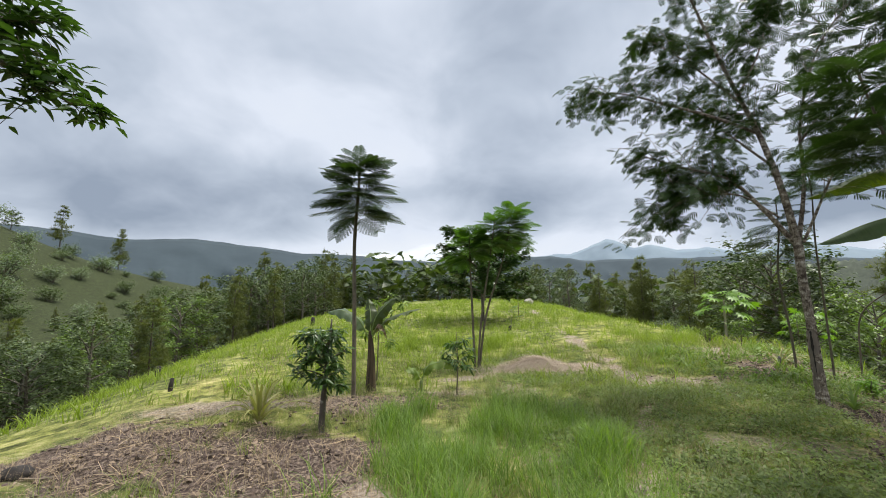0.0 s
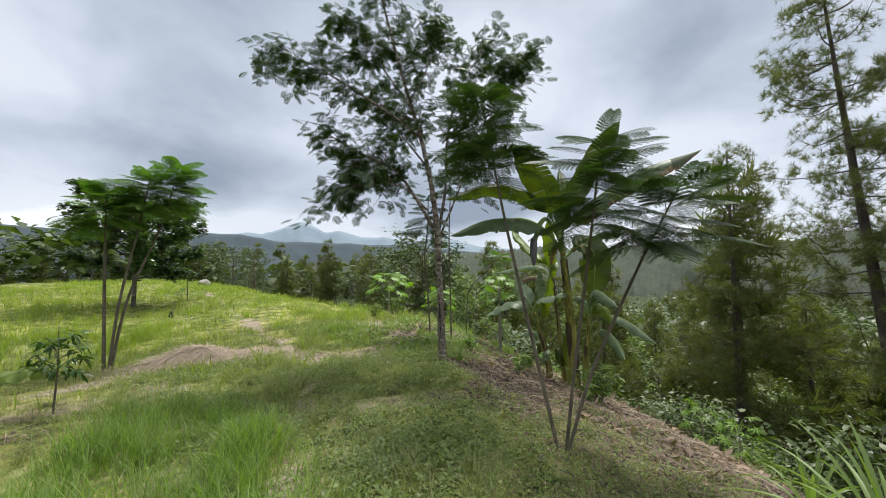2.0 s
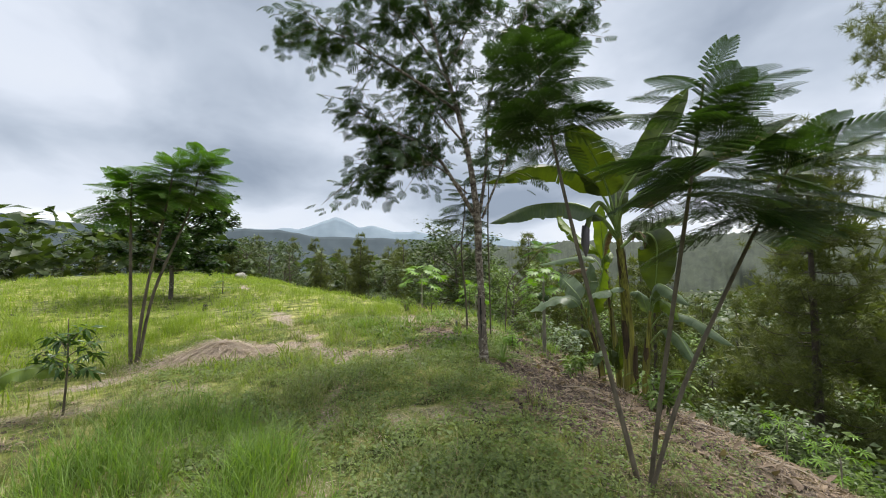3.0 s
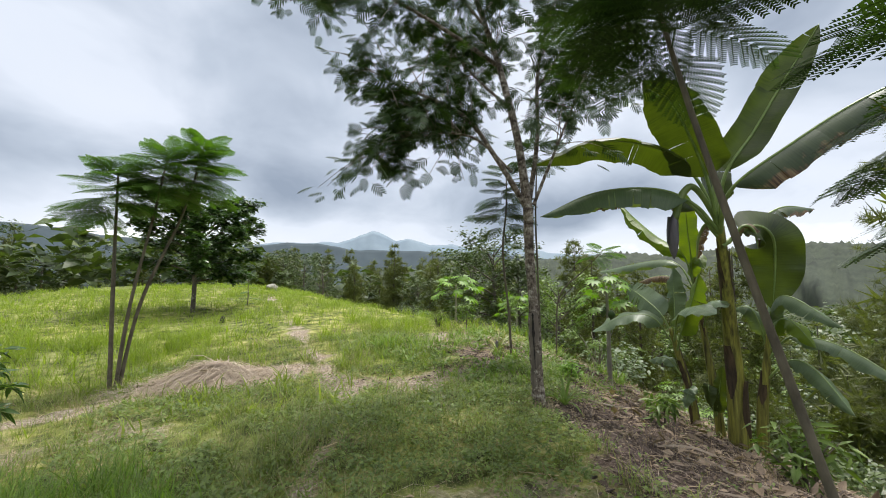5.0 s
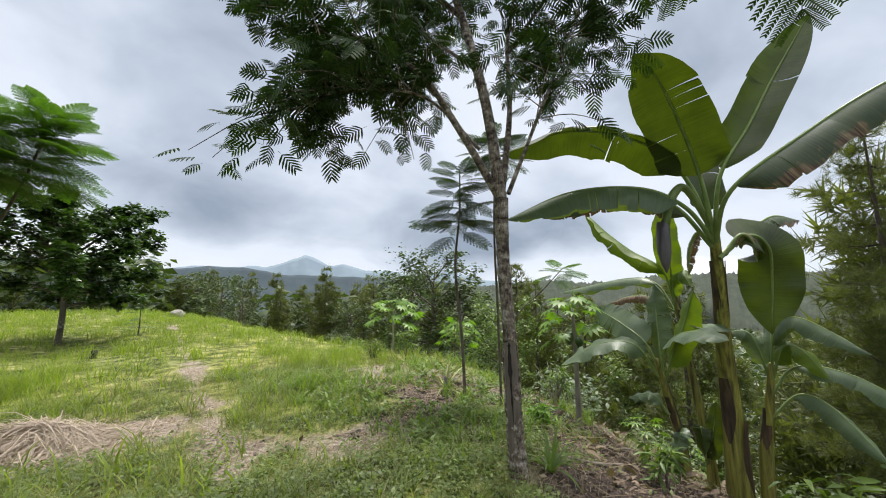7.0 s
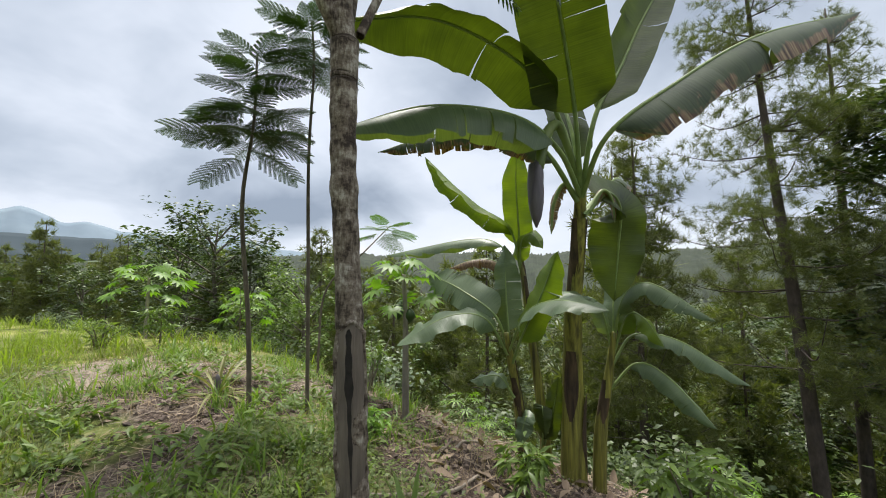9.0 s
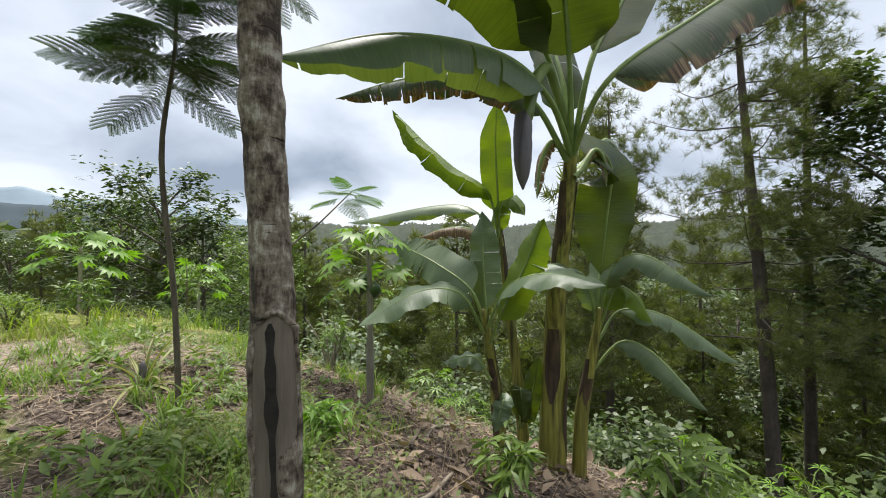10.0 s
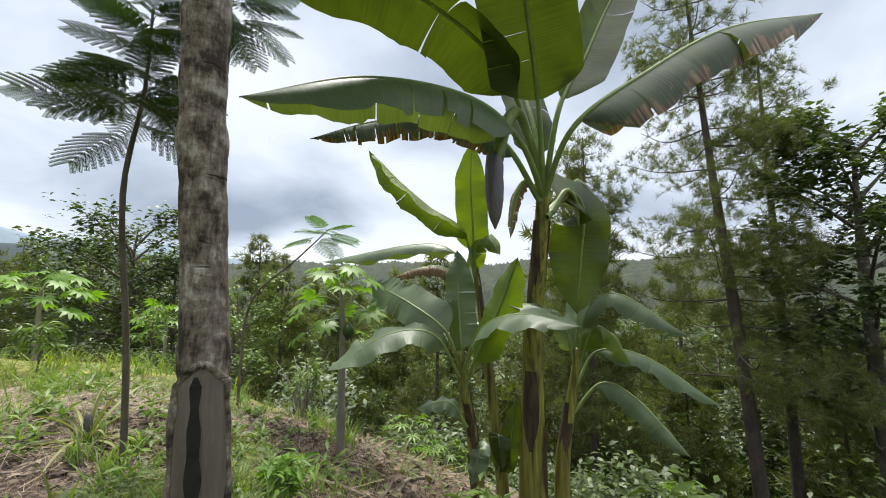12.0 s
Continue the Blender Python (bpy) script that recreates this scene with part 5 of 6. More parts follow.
PP = (9.3, 7.85, gz(9.3, 7.85))
palmate_plant("papaya_tree", PP, "young papaya tree with green fruits on the slope", rel(PP, (9.3, 7.85, PP[2] - .15), (9.32, 7.87, .1), (9.36, 7.9, .8), (9.4, 7.95, 1.35)), [.05, .042, .035, .025], .45, 22, .40, M_PAPAYA, "papaya tree", fruits=3)
P2 = (12.4, 17.9, gz(12.4, 17.9))
palmate_plant("papaya_tree", P2, "slim papaya tree with flat light crown", rel(P2, (12.4, 17.9, P2[2] - .2), (12.4, 17.9, P2[2] + 1.1), (12.4, 17.9, P2[2] + 1.9)), [.06, .05, .035], .3, 24, .7, M_PAPAYA, "papaya tree", seed=4)
P3 = (13.4, 15.0, gz(13.4, 15.0))
palmate_plant("papaya_tree", P3, "young papaya tree at the edge of the ridge", rel(P3, (13.4, 15.0, P3[2] - .2), (13.4, 15.0, P3[2] + .9), (13.4, 15.0, P3[2] + 1.6)), [.05, .04, .03], .3, 20, .55, M_PAPAYA, "papaya tree", seed=5)
for k, (x, y, hh) in enumerate(((11.5, 3.6, .9), (10.7, 2.7, .7), (12.6, 7.4, .5), (11.6, 7.8, .45))):
    a = (x, y, gz(x, y))
    palmate_plant("cassava_plant", a, "low cassava plant with bright fingered leaves", [(0, 0, -.1), (.03, 0, hh * .6), (.05, .03, hh)], [.016, .013, .01], hh * .6, 20, .34, M_PAPAYA, "cassava", T_CASSAVA, seed=7 + k, group="cassava on the slope")
for k, (x, y, hh, nm) in enumerate(((.28, 8.5, 1.25, "slim green sapling with narrow leaves in the grass"), (-1.55, 9.7, 2.3, "leafy sapling behind the small banana plant"), (9.6, 13.2, .9, "short leafy sapling on the crest"),
                                    (11.8, 13.6, 1.5, "thin sapling with few yellow-green leaves"), (7.9, 6.0, .42, "tiny yellow-green sapling in bare soil"), (11.2, 9.5, 1.0, "bright green sapling beside the log"))):
    a = (x, y, gz(x, y))
    limbed_tree("sapling", a, nm, [(0, 0, -.1), (.02, 0, hh * .5), (0, .03, hh)], [.016, .012, .005], [(p, .007, .003) for p, _, _ in ball_limbs(hh, hh * .22 + .06, hh * .35, 9, 30 + k)],
                T_LEAF_LONG, M_MANGO if k == 0 else M_BROAD_LIGHT, .15 + .03 * hh, M_BARK_THIN, 5, .16, 5, category="sapling", pitch=(-.9, .4), bare=False)
for x, y, n, ln, w, mat, up, seed, nm, lab, cat in (
        (7.68, 9.4, 30, .85, .036, M_PINEAPPLE, .05, 1, "pineapple_plant", "pineapple plant with long yellowish-green leaves", "pineapple plant"),
        (-2.76, 6.28, 30, 1.05, .05, M_PINEAPPLE, .95, 2, "strap_leaved_plant", "upright plant with dry-tipped narrow leaves", "plant"),
        (6.2, .5, 34, 1.9, .06, M_STRAP, .55, 3, "cane_grass", "tall arching cane grass with pale midribs", "grass plant"),
        (6.25, 6.35, 16, .5, .04, M_STRAP, .7, 4, "strap_leaved_plant", "small grey-green strap-leaved plant at the tree's foot", "plant"),
        (7.0, 1.2, 18, 1.2, .06, M_STRAP, .8, 5, "cane_grass", "arching cane grass on the slope", "grass plant"),
        (9.1, 12.1, 16, .6, .04, M_STRAP, .5, 6, "strap_leaved_plant", "low strap-leaved plant on the crest", "plant")):
    strap_plant(nm, (x, y, gz(x, y) - .02), lab, n, ln, w, mat, cat, up, seed)
fruit = Geo()
tube(fruit, [(0, 0, .04), (0, 0, .1), (.0, .01, .17), (0, .01, .21)], [.02, .035, .03, .01], 10, .06)
PA = (7.68, 9.4, gz(7.68, 9.4))
whole("pineapple", fruit, M_BUD, PA, "small reddish young pineapple among its leaves", "pineapple")
for k, (x, y, hh, sp_, leaf, lab) in enumerate(((8.55, 4.65, .85, .5, M_BROAD_LIGHT, "broad-leaved green shrub below the banana clump"), (7.6, 7.4, .35, .2, M_PAPAYA, "small yellow-green shrub by the tree"), (9.0, 13.9, .6, .35, M_WEED, "leafy weed bush on the crest"))):
    shrub("shrub", lab, hh, sp_, 260, .24 if k == 0 else .13, leaf, T_LEAF_LONG, 50 + k, at=(x, y, gz(x, y)))


# ---- woods ----
def on_slope(x, y):
    return (x, y, float(land(x, y)) - .1)


# pines close to the slope
pine("pine_tree", "tall slender pine with sparse needles on the slope", 18.5, .2, 3.4, 6.2, 18, 1, T_NEEDLES, 175, .28, at=on_slope(17.2, .2), lean=(-.3, 1.2))
pine("pine_tree", "tall dark pine behind its neighbour on the slope", 19.0, .2, 3.2, 6.5, 17, 2, T_NEEDLES, 175, .28, at=on_slope(19.4, -1.5), lean=(0, 0))
pine("pine_tree", "dense young pine below the banana clump", 13, .15, 2.7, 3.4, 20, 3, T_NEEDLES, 110, .30, at=on_slope(17.8, 4.2))
pine_a = pine("pine_tree", "dark pine in the wood below the ridge", 11, .14, 2.6, 1.6, 15, 5, T_NEEDLES_LOW, 40, .52, "pines of the wood", at=on_slope(24, 3))
pine_b = pine("pine_tree", "dark pine in the wood below the ridge", 9, .12, 2.3, 1.0, 14, 6, T_NEEDLES_LOW, 40, .52, "pines of the wood", at=on_slope(22, .5))
pine_c = pine("pine_tree", "dark pine in the wood below the ridge", 13, .16, 2.8, 3.0, 15, 7, T_NEEDLES_LOW, 40, .52, "pines of the wood", at=on_slope(24.5, -4))


def crown_tree(label, height, spread, first, count, leaf, size, seed, at, group="", limbs=16, template=T_LOW, bark=M_BARK):
    return limbed_tree("forest_tree", at, label, [(0, 0, -.4), (.1, 0, height * .3), (0, .1, height * .6), (.05, 0, height * .85)], [.03 * height ** .8, .022 * height ** .8, .014 * height ** .8, .02],
                       [(p, .02 * height ** .5, .008) for p, _, _ in ball_limbs(height, spread, first, limbs, seed)], template, leaf, size, bark, count, spread * .36, 9, group, start=.3, bare=False)


tree_a = crown_tree("leafy forest tree in the valley", 7.2, 2.6, 1.4, 34, M_BROAD, .25, 61, on_slope(17.2, 21), "trees of the wood")
tree_b = crown_tree("leafy forest tree in the valley", 7.0, 2.6, 1.2, 28, M_BROAD_LIGHT, .24, 62, on_slope(24, 21), "trees of the wood")
limbed_tree("forest_tree", on_slope(16.6, -2.0), "tall dark leafy tree among the pines", [(0, 0, -.4), (.1, 0, 5), (0, .1, 9.5), (.05, 0, 12.6)], [.24, .18, .12, .03],
            [(p, .05, .01) for p, _, _ in ball_limbs(17, 2.3, 6, 30, 63)], T_LOW, M_BROAD, .23, M_BARK, 34, .75, 10, start=.25, bare=False)
tree_c = crown_tree("tall leafy forest tree in the valley", 11, 3.0, 4.0, 26, M_BROAD, .26, 63, on_slope(27, -3), "trees of the wood", 18)
T_NEEDLES_FAR = t_needles(6, 8, .045)
pine_d = pine("pine_tree", "far dark pine of the valley wood", 10, .14, 1.9, 1.2, 15, 9, T_NEEDLES_FAR, 34, .62, "far pines", at=on_slope(30, 42))
pine_e = pine("pine_tree", "far dark pine of the valley wood", 11.5, .15, 1.8, 2.4, 15, 10, T_NEEDLES_FAR, 34, .62, "far pines", at=on_slope(33, 38))
tree_d = crown_tree("far leafy tree of the valley wood", 8, 2.8, 1.6, 22, M_BROAD, .28, 64, on_slope(27, 44), "far trees", 13)
bush_a = shrub("undergrowth_bush", "dark green undergrowth bush on the slope", 1.7, 1.2, 1300, .17, M_BROAD, T_LOW, 71, "undergrowth", on_slope(14.2, 8.4))
bush_b = shrub("undergrowth_bush", "light green undergrowth bush on the slope", 1.4, 1.1, 1200, .16, M_BROAD_LIGHT, T_LOW, 72, "undergrowth", on_slope(15, 5.4))
bush_c = shrub("undergrowth_bush", "greyish undergrowth bush with pale stems", 2.0, 1.2, 900, .18, M_BROAD_GREY, T_LOW, 73, "undergrowth", on_slope(13.2, 10.3), stems=10)
pick = np.random.default_rng(99)


TALL = {pine_a: 11, pine_b: 9, pine_c: 13, tree_a: 7.2, tree_b: 7, tree_c: 11, pine_d: 10, pine_e: 11.5, tree_d: 8, bush_a: 1.7, bush_b: 1.4, bush_c: 2.0}


def scatter(samples, kinds, region, gap, sizes, rise=None):
    """Copies of trees over a stretch of the plan, none closer than the gap; rise: how far the tree line climbs above the ridge, by distance."""
    done = []
    while samples > 0:
        samples -= 1
        x, y = region()
        if any((x - a) ** 2 + (y - b) ** 2 < gap * gap for a, b in done):
            continue
        done.append((x, y))
        k = kinds[pick.integers(len(kinds))]
        s = pick.uniform(*sizes)
        at = on_slope(x, y)
        if rise:
            lo, hi = rise(math.degrees(math.atan2(x, y))) if callable(rise) else rise
            need = (1.4 + math.hypot(x - 3, y - 4) * pick.uniform(lo, hi) - at[2]) / TALL[k]
            s = min(max(s, need * .9), need, 2.6) if callable(rise) else min(s, need)
            if s < .22:
                continue
        c = copy_thing(k, pose(*at, 0, 0, pick.uniform(0, 360)))
        c.scale = (s, s, s * pick.uniform(.9, 1.1))
    return done


def west_line(az):
    """The tree line of the western hollow climbs towards the north."""
    q = min(1.0, max(0.0, (az + 46) / 30))
    return -.09 + .13 * q, -.03 + .16 * q


def ring(az0, az1, r0, r1, cx=3.0, cy=6.0, keep=None):
    def draw():
        for _ in range(60):
            a, r = math.radians(pick.uniform(az0, az1)), math.sqrt(pick.uniform(r0 * r0, r1 * r1))
            x, y = cx + math.sin(a) * r, cy + math.cos(a) * r
            if keep is None or keep(x, y):
                return x, y
        return x, y
    return draw


def low(x, y):
    return ground_z(x, y) < -3.0 and .76 * x - .65 * y > 7.5 or x > 15.5 and ground_z(x, y) < -2.0


scatter(90, [bush_a, bush_a, bush_b, bush_c], ring(38, 125, 8.5, 17, 4, 6, lambda x, y: .76 * x - .65 * y > 5.7 and ground_z(x, y) < -1.9), 1.1, (.6, 1.2))
scatter(36, [bush_a, bush_b], ring(20, 60, 11, 20, 4, 6, lambda x, y: x > 12.2), 1.3, (.5, .95))
scatter(72, [pine_a, pine_b, pine_c, tree_b, tree_c], ring(82, 150, 15, 36, 4, 4, low), 2.8, (.9, 1.5), (.05, .24))
scatter(120, [pine_a, pine_b, tree_a, tree_b], ring(20, 80, 13, 30, 4, 6, lambda x, y: x > 13.5 and ground_z(x, y) < -1.8 or low(x, y)), 2.3, (.6, 1.3), (.02, .1))
scatter(190, [pine_d, pine_e, tree_d, pine_d], ring(14, 108, 28, 66, 4, 6, lambda x, y: ground_z(x, y) < -4), 2.6, (.7, 1.3), (.05, .115))
scatter(110, [pine_d, pine_e, pine_d, tree_d], ring(6, 42, 40, 75, 4, 6, lambda x, y: ground_z(x, y) < -.8), 2.6, (.8, 1.15), (.05, .115))
scatter(110, [tree_a, tree_a, tree_b, tree_a, pine_a], ring(-60, -20, 20, 40, 0, 0, lambda x, y: ground_z(x, y) < -3.6 and x < -13), 2.4, (.5, 1.2), west_line)
scatter(190, [tree_d, tree_d, pine_d, pine_e], ring(-64, -8, 36, 80, 0, 0, lambda x, y: ground_z(x, y) < -4.2 and x < -13), 2.6, (.6, 1.5), west_line)
scatter(120, [tree_d, tree_d, pine_e], ring(-26, 14, 46, 85, 0, 0, lambda x, y: ground_z(x, y) < -1.5), 3.0, (1.0, 1.9), (.05, .115))

scatter(46, [bush_b, bush_b, bush_a], ring(84, 128, 11.5, 18, 4, 6, lambda x, y: .76 * x - .65 * y > 5.4 and ground_z(x, y) < -1.8), 1.0, (.7, 1.7))
scatter(14, [bush_a], ring(100, 135, 8, 13, 4, 6, lambda x, y: .76 * x - .65 * y > 5.2), 1.2, (.6, 1.0))
scatter(26, [bush_a, bush_a, bush_b], ring(88, 140, 8.5, 18, 4, 6, lambda x, y: .76 * x - .65 * y > 6.5), 1.3, (.8, 1.5))


scatter(70, [tree_b, bush_b, tree_b], ring(80, 125, 17, 34, 4, 5, low), 2.2, (.5, 1.1))
scatter(30, [bush_b], ring(86, 112, 10.5, 15.5, 4, 5, low), 1.5, (1.1, 1.9))


def skyline(az):
    """The place at which a far hill's skyline stands, seen from the ridge."""
    r = np.linspace(60, 140, 160)
    x, y = np.sin(az) * r, np.cos(az) * r
    k = int(np.argmax((land(x, y) - 1.5) / r))
    return float(x[k]), float(y[k])


for az, s, kind_ in ((-43.9, .75, pine_c), (-39.0, .85, pine_a), (-47.5, .6, tree_a)):
    x, y = skyline(math.radians(az))
    c = copy_thing(kind_, pose(x, y, float(land(x, y)) - .2, 0, 0, 40))
    c.scale = (s, s, s)

scatter(60, [bush_a, bush_a, bush_c], ring(-54, -32, 58, 112, 0, 0, lambda x, y: hills(x, y) > 4), 3.4, (.8, 2.2))
# far woods that close the valley floor
far = Geo()
fr = np.random.default_rng(5)
for _ in range(3400):
    a, r = math.radians(fr.uniform(-75, 165)), math.sqrt(fr.uniform(45 ** 2, 240 ** 2))
    x, y = math.sin(a) * r, math.cos(a) * r
    hill = math.exp(-(((x + 104) / 52) ** 2 + ((y - 62) / 50) ** 2) / 2)
    if (hill > .25 and fr.random() > .06) or (ground_z(x, y) > -4 and y < 60):
        continue
    z, hgt = float(land(x, y)), fr.uniform(5, 11) * (1.0 if hill < .25 else .6)
    m = 64 if r < 100 else 32
    d = fr.normal(size=(m, 3))
    d /= np.linalg.norm(d, axis=1)[:, None]
    at_ = np.array((x, y, z + hgt * .6)) + d * np.array((hgt * .3, hgt * .3, hgt * .4)) * fr.uniform(.5, 1.05, (m, 1))
    strew(far, T_LOW, at_, fr.uniform(0, 6.3, m), fr.uniform(-.6, .6, m), fr.normal(size=m) * .5, hgt * .2 * fr.uniform(.7, 1.3, m))
whole("far_woods", far, M_BROAD, (0, 0, 0), "dense mixed woods over the valley floor", "woods", kind="stuff")

# ---- grass and litter ----
gr = np.random.default_rng(17)


def sown(count, xs, ys, keep):
    x, y = gr.uniform(*xs, count), gr.uniform(*ys, count)
    k = keep(x, y)
    return x[k], y[k]


def on_ground(x, y):
    return np.stack([x, y, ground_z(x, y) + bumps(x, y) - .01], -1)


def patchy(x, y, s, seed):
    return .65 * vnoise(x * s, y * s, seed) + .35 * vnoise(x * s * 2.7, y * s * 2.7, seed + 20)


def grass_keep(x, y):
    soil, dry, wood = cover(x, y)
    return (gr.random(len(x)) > np.clip(soil * 1.25 + dry * 1.4, 0, .99)) & (wood < .3)


def tuft_field(name, count, xs, ys, per, height, spread, mat, label, keep, template=T_BLADE):
    x, y = sown(count, xs, ys, keep)
    x, y = np.repeat(x, per), np.repeat(y, per)
    x, y = x + gr.normal(size=len(x)) * spread, y + gr.normal(size=len(y)) * spread
    g = Geo()
    tall = height * gr.uniform(.5, 1.25, len(x)) * (.55 + .9 * patchy(x, y, 1.7, 9))
    strew(g, template, on_ground(x, y), gr.uniform(0, 6.3, len(x)), gr.normal(size=len(x)) * .22, gr.normal(size=len(x)) * .2, tall)
    return whole(name, g, mat, (0, 0, 0), label, "grass", kind="stuff")


tuft_field("grass", 4200, (-4, 9.5), (1.6, 14), 15, .17, .06, M_GRASS, "short green grass over the ridge", grass_keep, T_BLADE_LEAN)
tuft_field("tall_grass", 620, (-1.0, 2.6), (2.2, 7.4), 46, .34, .085, M_GRASS_LUSH, "lush tall grass tufts beside the path", lambda x, y: grass_keep(x, y) & (patchy(x, y, 1.6, 1) > .42) & (x < 2.2 - .15 * abs(y - 5)))
tuft_field("grass", 5200, (-14, 11), (8, 40), 7, .27, .11, M_GRASS_BRIGHT, "yellow-green grass on the far slope", lambda x, y: grass_keep(x, y) & (patchy(x, y, .8, 3) > .38) & (ground_z(x, y) > -3), T_BLADE_WIDE)
tuft_field("bright_grass", 700, (-3.5, 4.8), (12.2, 19), 26, .38, .13, M_GRASS_BRIGHT, "bright yellow-green grass patches", lambda x, y: patchy(x, y, .9, 5) > .40 + .35 * ((x - .8) / 3.6) ** 2 + .4 * ((y - 15.4) / 3) ** 2)
tuft_field("bright_grass", 170, (5.8, 10), (12.6, 16.4), 26, .38, .12, M_GRASS_BRIGHT, "bright yellow-green grass patches", lambda x, y: patchy(x, y, 1.0, 2) > .28 + .4 * ((x - 7.9) / 1.7) ** 2 + .4 * ((y - 14.5) / 1.4) ** 2)
tuft_field("grass_tussocks", 1700, (-11, 9), (12.5, 40), 22, .30, .17, M_GRASS_BRIGHT, "clumps of yellow-green grass on the far slope", lambda x, y: grass_keep(x, y) & (patchy(x, y, .5, 51) > .44) & (ground_z(x, y) > -3), T_BLADE_LEAN)
tuft_field("grass_tussocks", 520, (2.2, 9.5), (6.5, 14), 26, .15, .10, M_GRASS, "low clumps of grass beside the path", lambda x, y: grass_keep(x, y) & (patchy(x, y, 1.1, 52) > .48) & (ground_z(x, y) > -1), T_BLADE_WIDE)
tuft_field("dry_grass", 2600, (-6, 11), (1.5, 15), 9, .2, .09, M_STRAW, "scattered dry grass stalks", lambda x, y: ground_z(x, y) > -2, T_BLADE_THIN)
x, y = sown(90000, (1.0, 11), (3.0, 14), lambda x, y: (gr.random(len(x)) > cover(x, y)[0] * 1.1 + cover(x, y)[1] * .8) & (patchy(x, y, 1.1, 7) > .47) & (ground_z(x, y) > -1.4))
weeds = Geo()
at_ = on_ground(x, y)
at_[:, 2] += gr.uniform(.01, .10, len(x))
strew(weeds, T_LOW, at_, gr.uniform(0, 6.3, len(x)), gr.uniform(-.3, .7, len(x)), gr.normal(size=len(x)) * .4, gr.uniform(.03, .08, len(x)))
whole("ground_weeds", weeds, M_WEED, (0, 0, 0), "creeping broad-leaved weeds covering the ridge", "weeds", kind="stuff")
x, y = sown(60000, (2.2, 7.2), (1.6, 8.4), lambda x, y: (gr.random(len(x)) > cover(x, y)[0] * 1.3 + cover(x, y)[1] * .9) & (patchy(x, y, 1.6, 14) > .36))
weeds = Geo()
at_ = on_ground(x, y)
at_[:, 2] += gr.uniform(.01, .13, len(x)) * (.4 + patchy(x, y, 1.9, 15))
strew(weeds, T_LOW, at_, gr.uniform(0, 6.3, len(x)), gr.uniform(-.3, .7, len(x)), gr.normal(size=len(x)) * .4, gr.uniform(.025, .06, len(x)))
whole("ground_weeds", weeds, M_WEED, (0, 0, 0), "low broad-leaved weeds round the scarred trunk", "weeds", kind="stuff")
tuft_field("weed_tufts", 420, (5.5, 11), (7, 12.5), 14, .2, .06, M_GRASS_LUSH, "clumps of broad grass among the litter", lambda x, y: (patchy(x, y, 1.5, 6) > .5) & (ground_z(x, y) > -1), T_BLADE_WIDE)
x, y = sown(26000, (-5, 13), (1.5, 13), lambda x, y: (gr.random(len(x)) < cover(x, y)[0] + .4 * cover(x, y)[1]) & (ground_z(x, y) > -3.2))
litter = Geo()
at_ = on_ground(x, y)
at_[:, 2] += .012
strew(litter, T_LOW, at_, gr.uniform(0, 6.3, len(x)), gr.normal(size=len(x)) * .25, gr.normal(size=len(x)) * .4, gr.uniform(.03, .09, len(x)))
whole("leaf_litter", litter, M_LITTER, (0, 0, 0), "fallen dry leaves on the bare soil", "leaf litter", kind="stuff")
x, y = sown(7000, (-5, 12.5), (1.5, 12), lambda x, y: (gr.random(len(x)) < .8 * cover(x, y)[0] + .7 * cover(x, y)[1]) & (ground_z(x, y) > -2.6))
sticks = Geo()
at_ = on_ground(x, y)
at_[:, 2] += .02
strew(sticks, (np.array([(-.012, 0, 0), (.012, 0, 0), (.008, 1, .02), (-.008, 1, .02), (0, 0, .018), (0, 1, .03)]), np.array([(0, 4, 5), (0, 5, 3), (4, 1, 2), (4, 2, 5)])), at_, gr.uniform(0, 6.3, len(x)), gr.normal(size=len(x)) * .06, 0, gr.uniform(.08, .36, len(x)))
whole("dry_twigs", sticks, M_STRAW, (0, 0, 0), "broken dry twigs and stalks on the soil", "twigs", kind="stuff")
x, y = sown(80000, (-6, 12), (1.5, 14), lambda x, y: (gr.random(len(x)) < .40 * cover(x, y)[0] * (x < 1.5) + 1.0 * cover(x, y)[1]) & (ground_z(x, y) > -2.6))
thatch = Geo()
at_ = on_ground(x, y)
at_[:, 2] += gr.uniform(.0, .05, len(x))
strew(thatch, T_BLADE_THIN, at_, gr.uniform(0, 6.3, len(x)), gr.normal(size=len(x)) * .18 - 1.25, gr.normal(size=len(x)) * .8, gr.uniform(.10, .34, len(x)))
whole("dry_thatch", thatch, M_HAY, (0, 0, 0), "matted dry cut grass over the soil", "dry grass", kind="stuff")
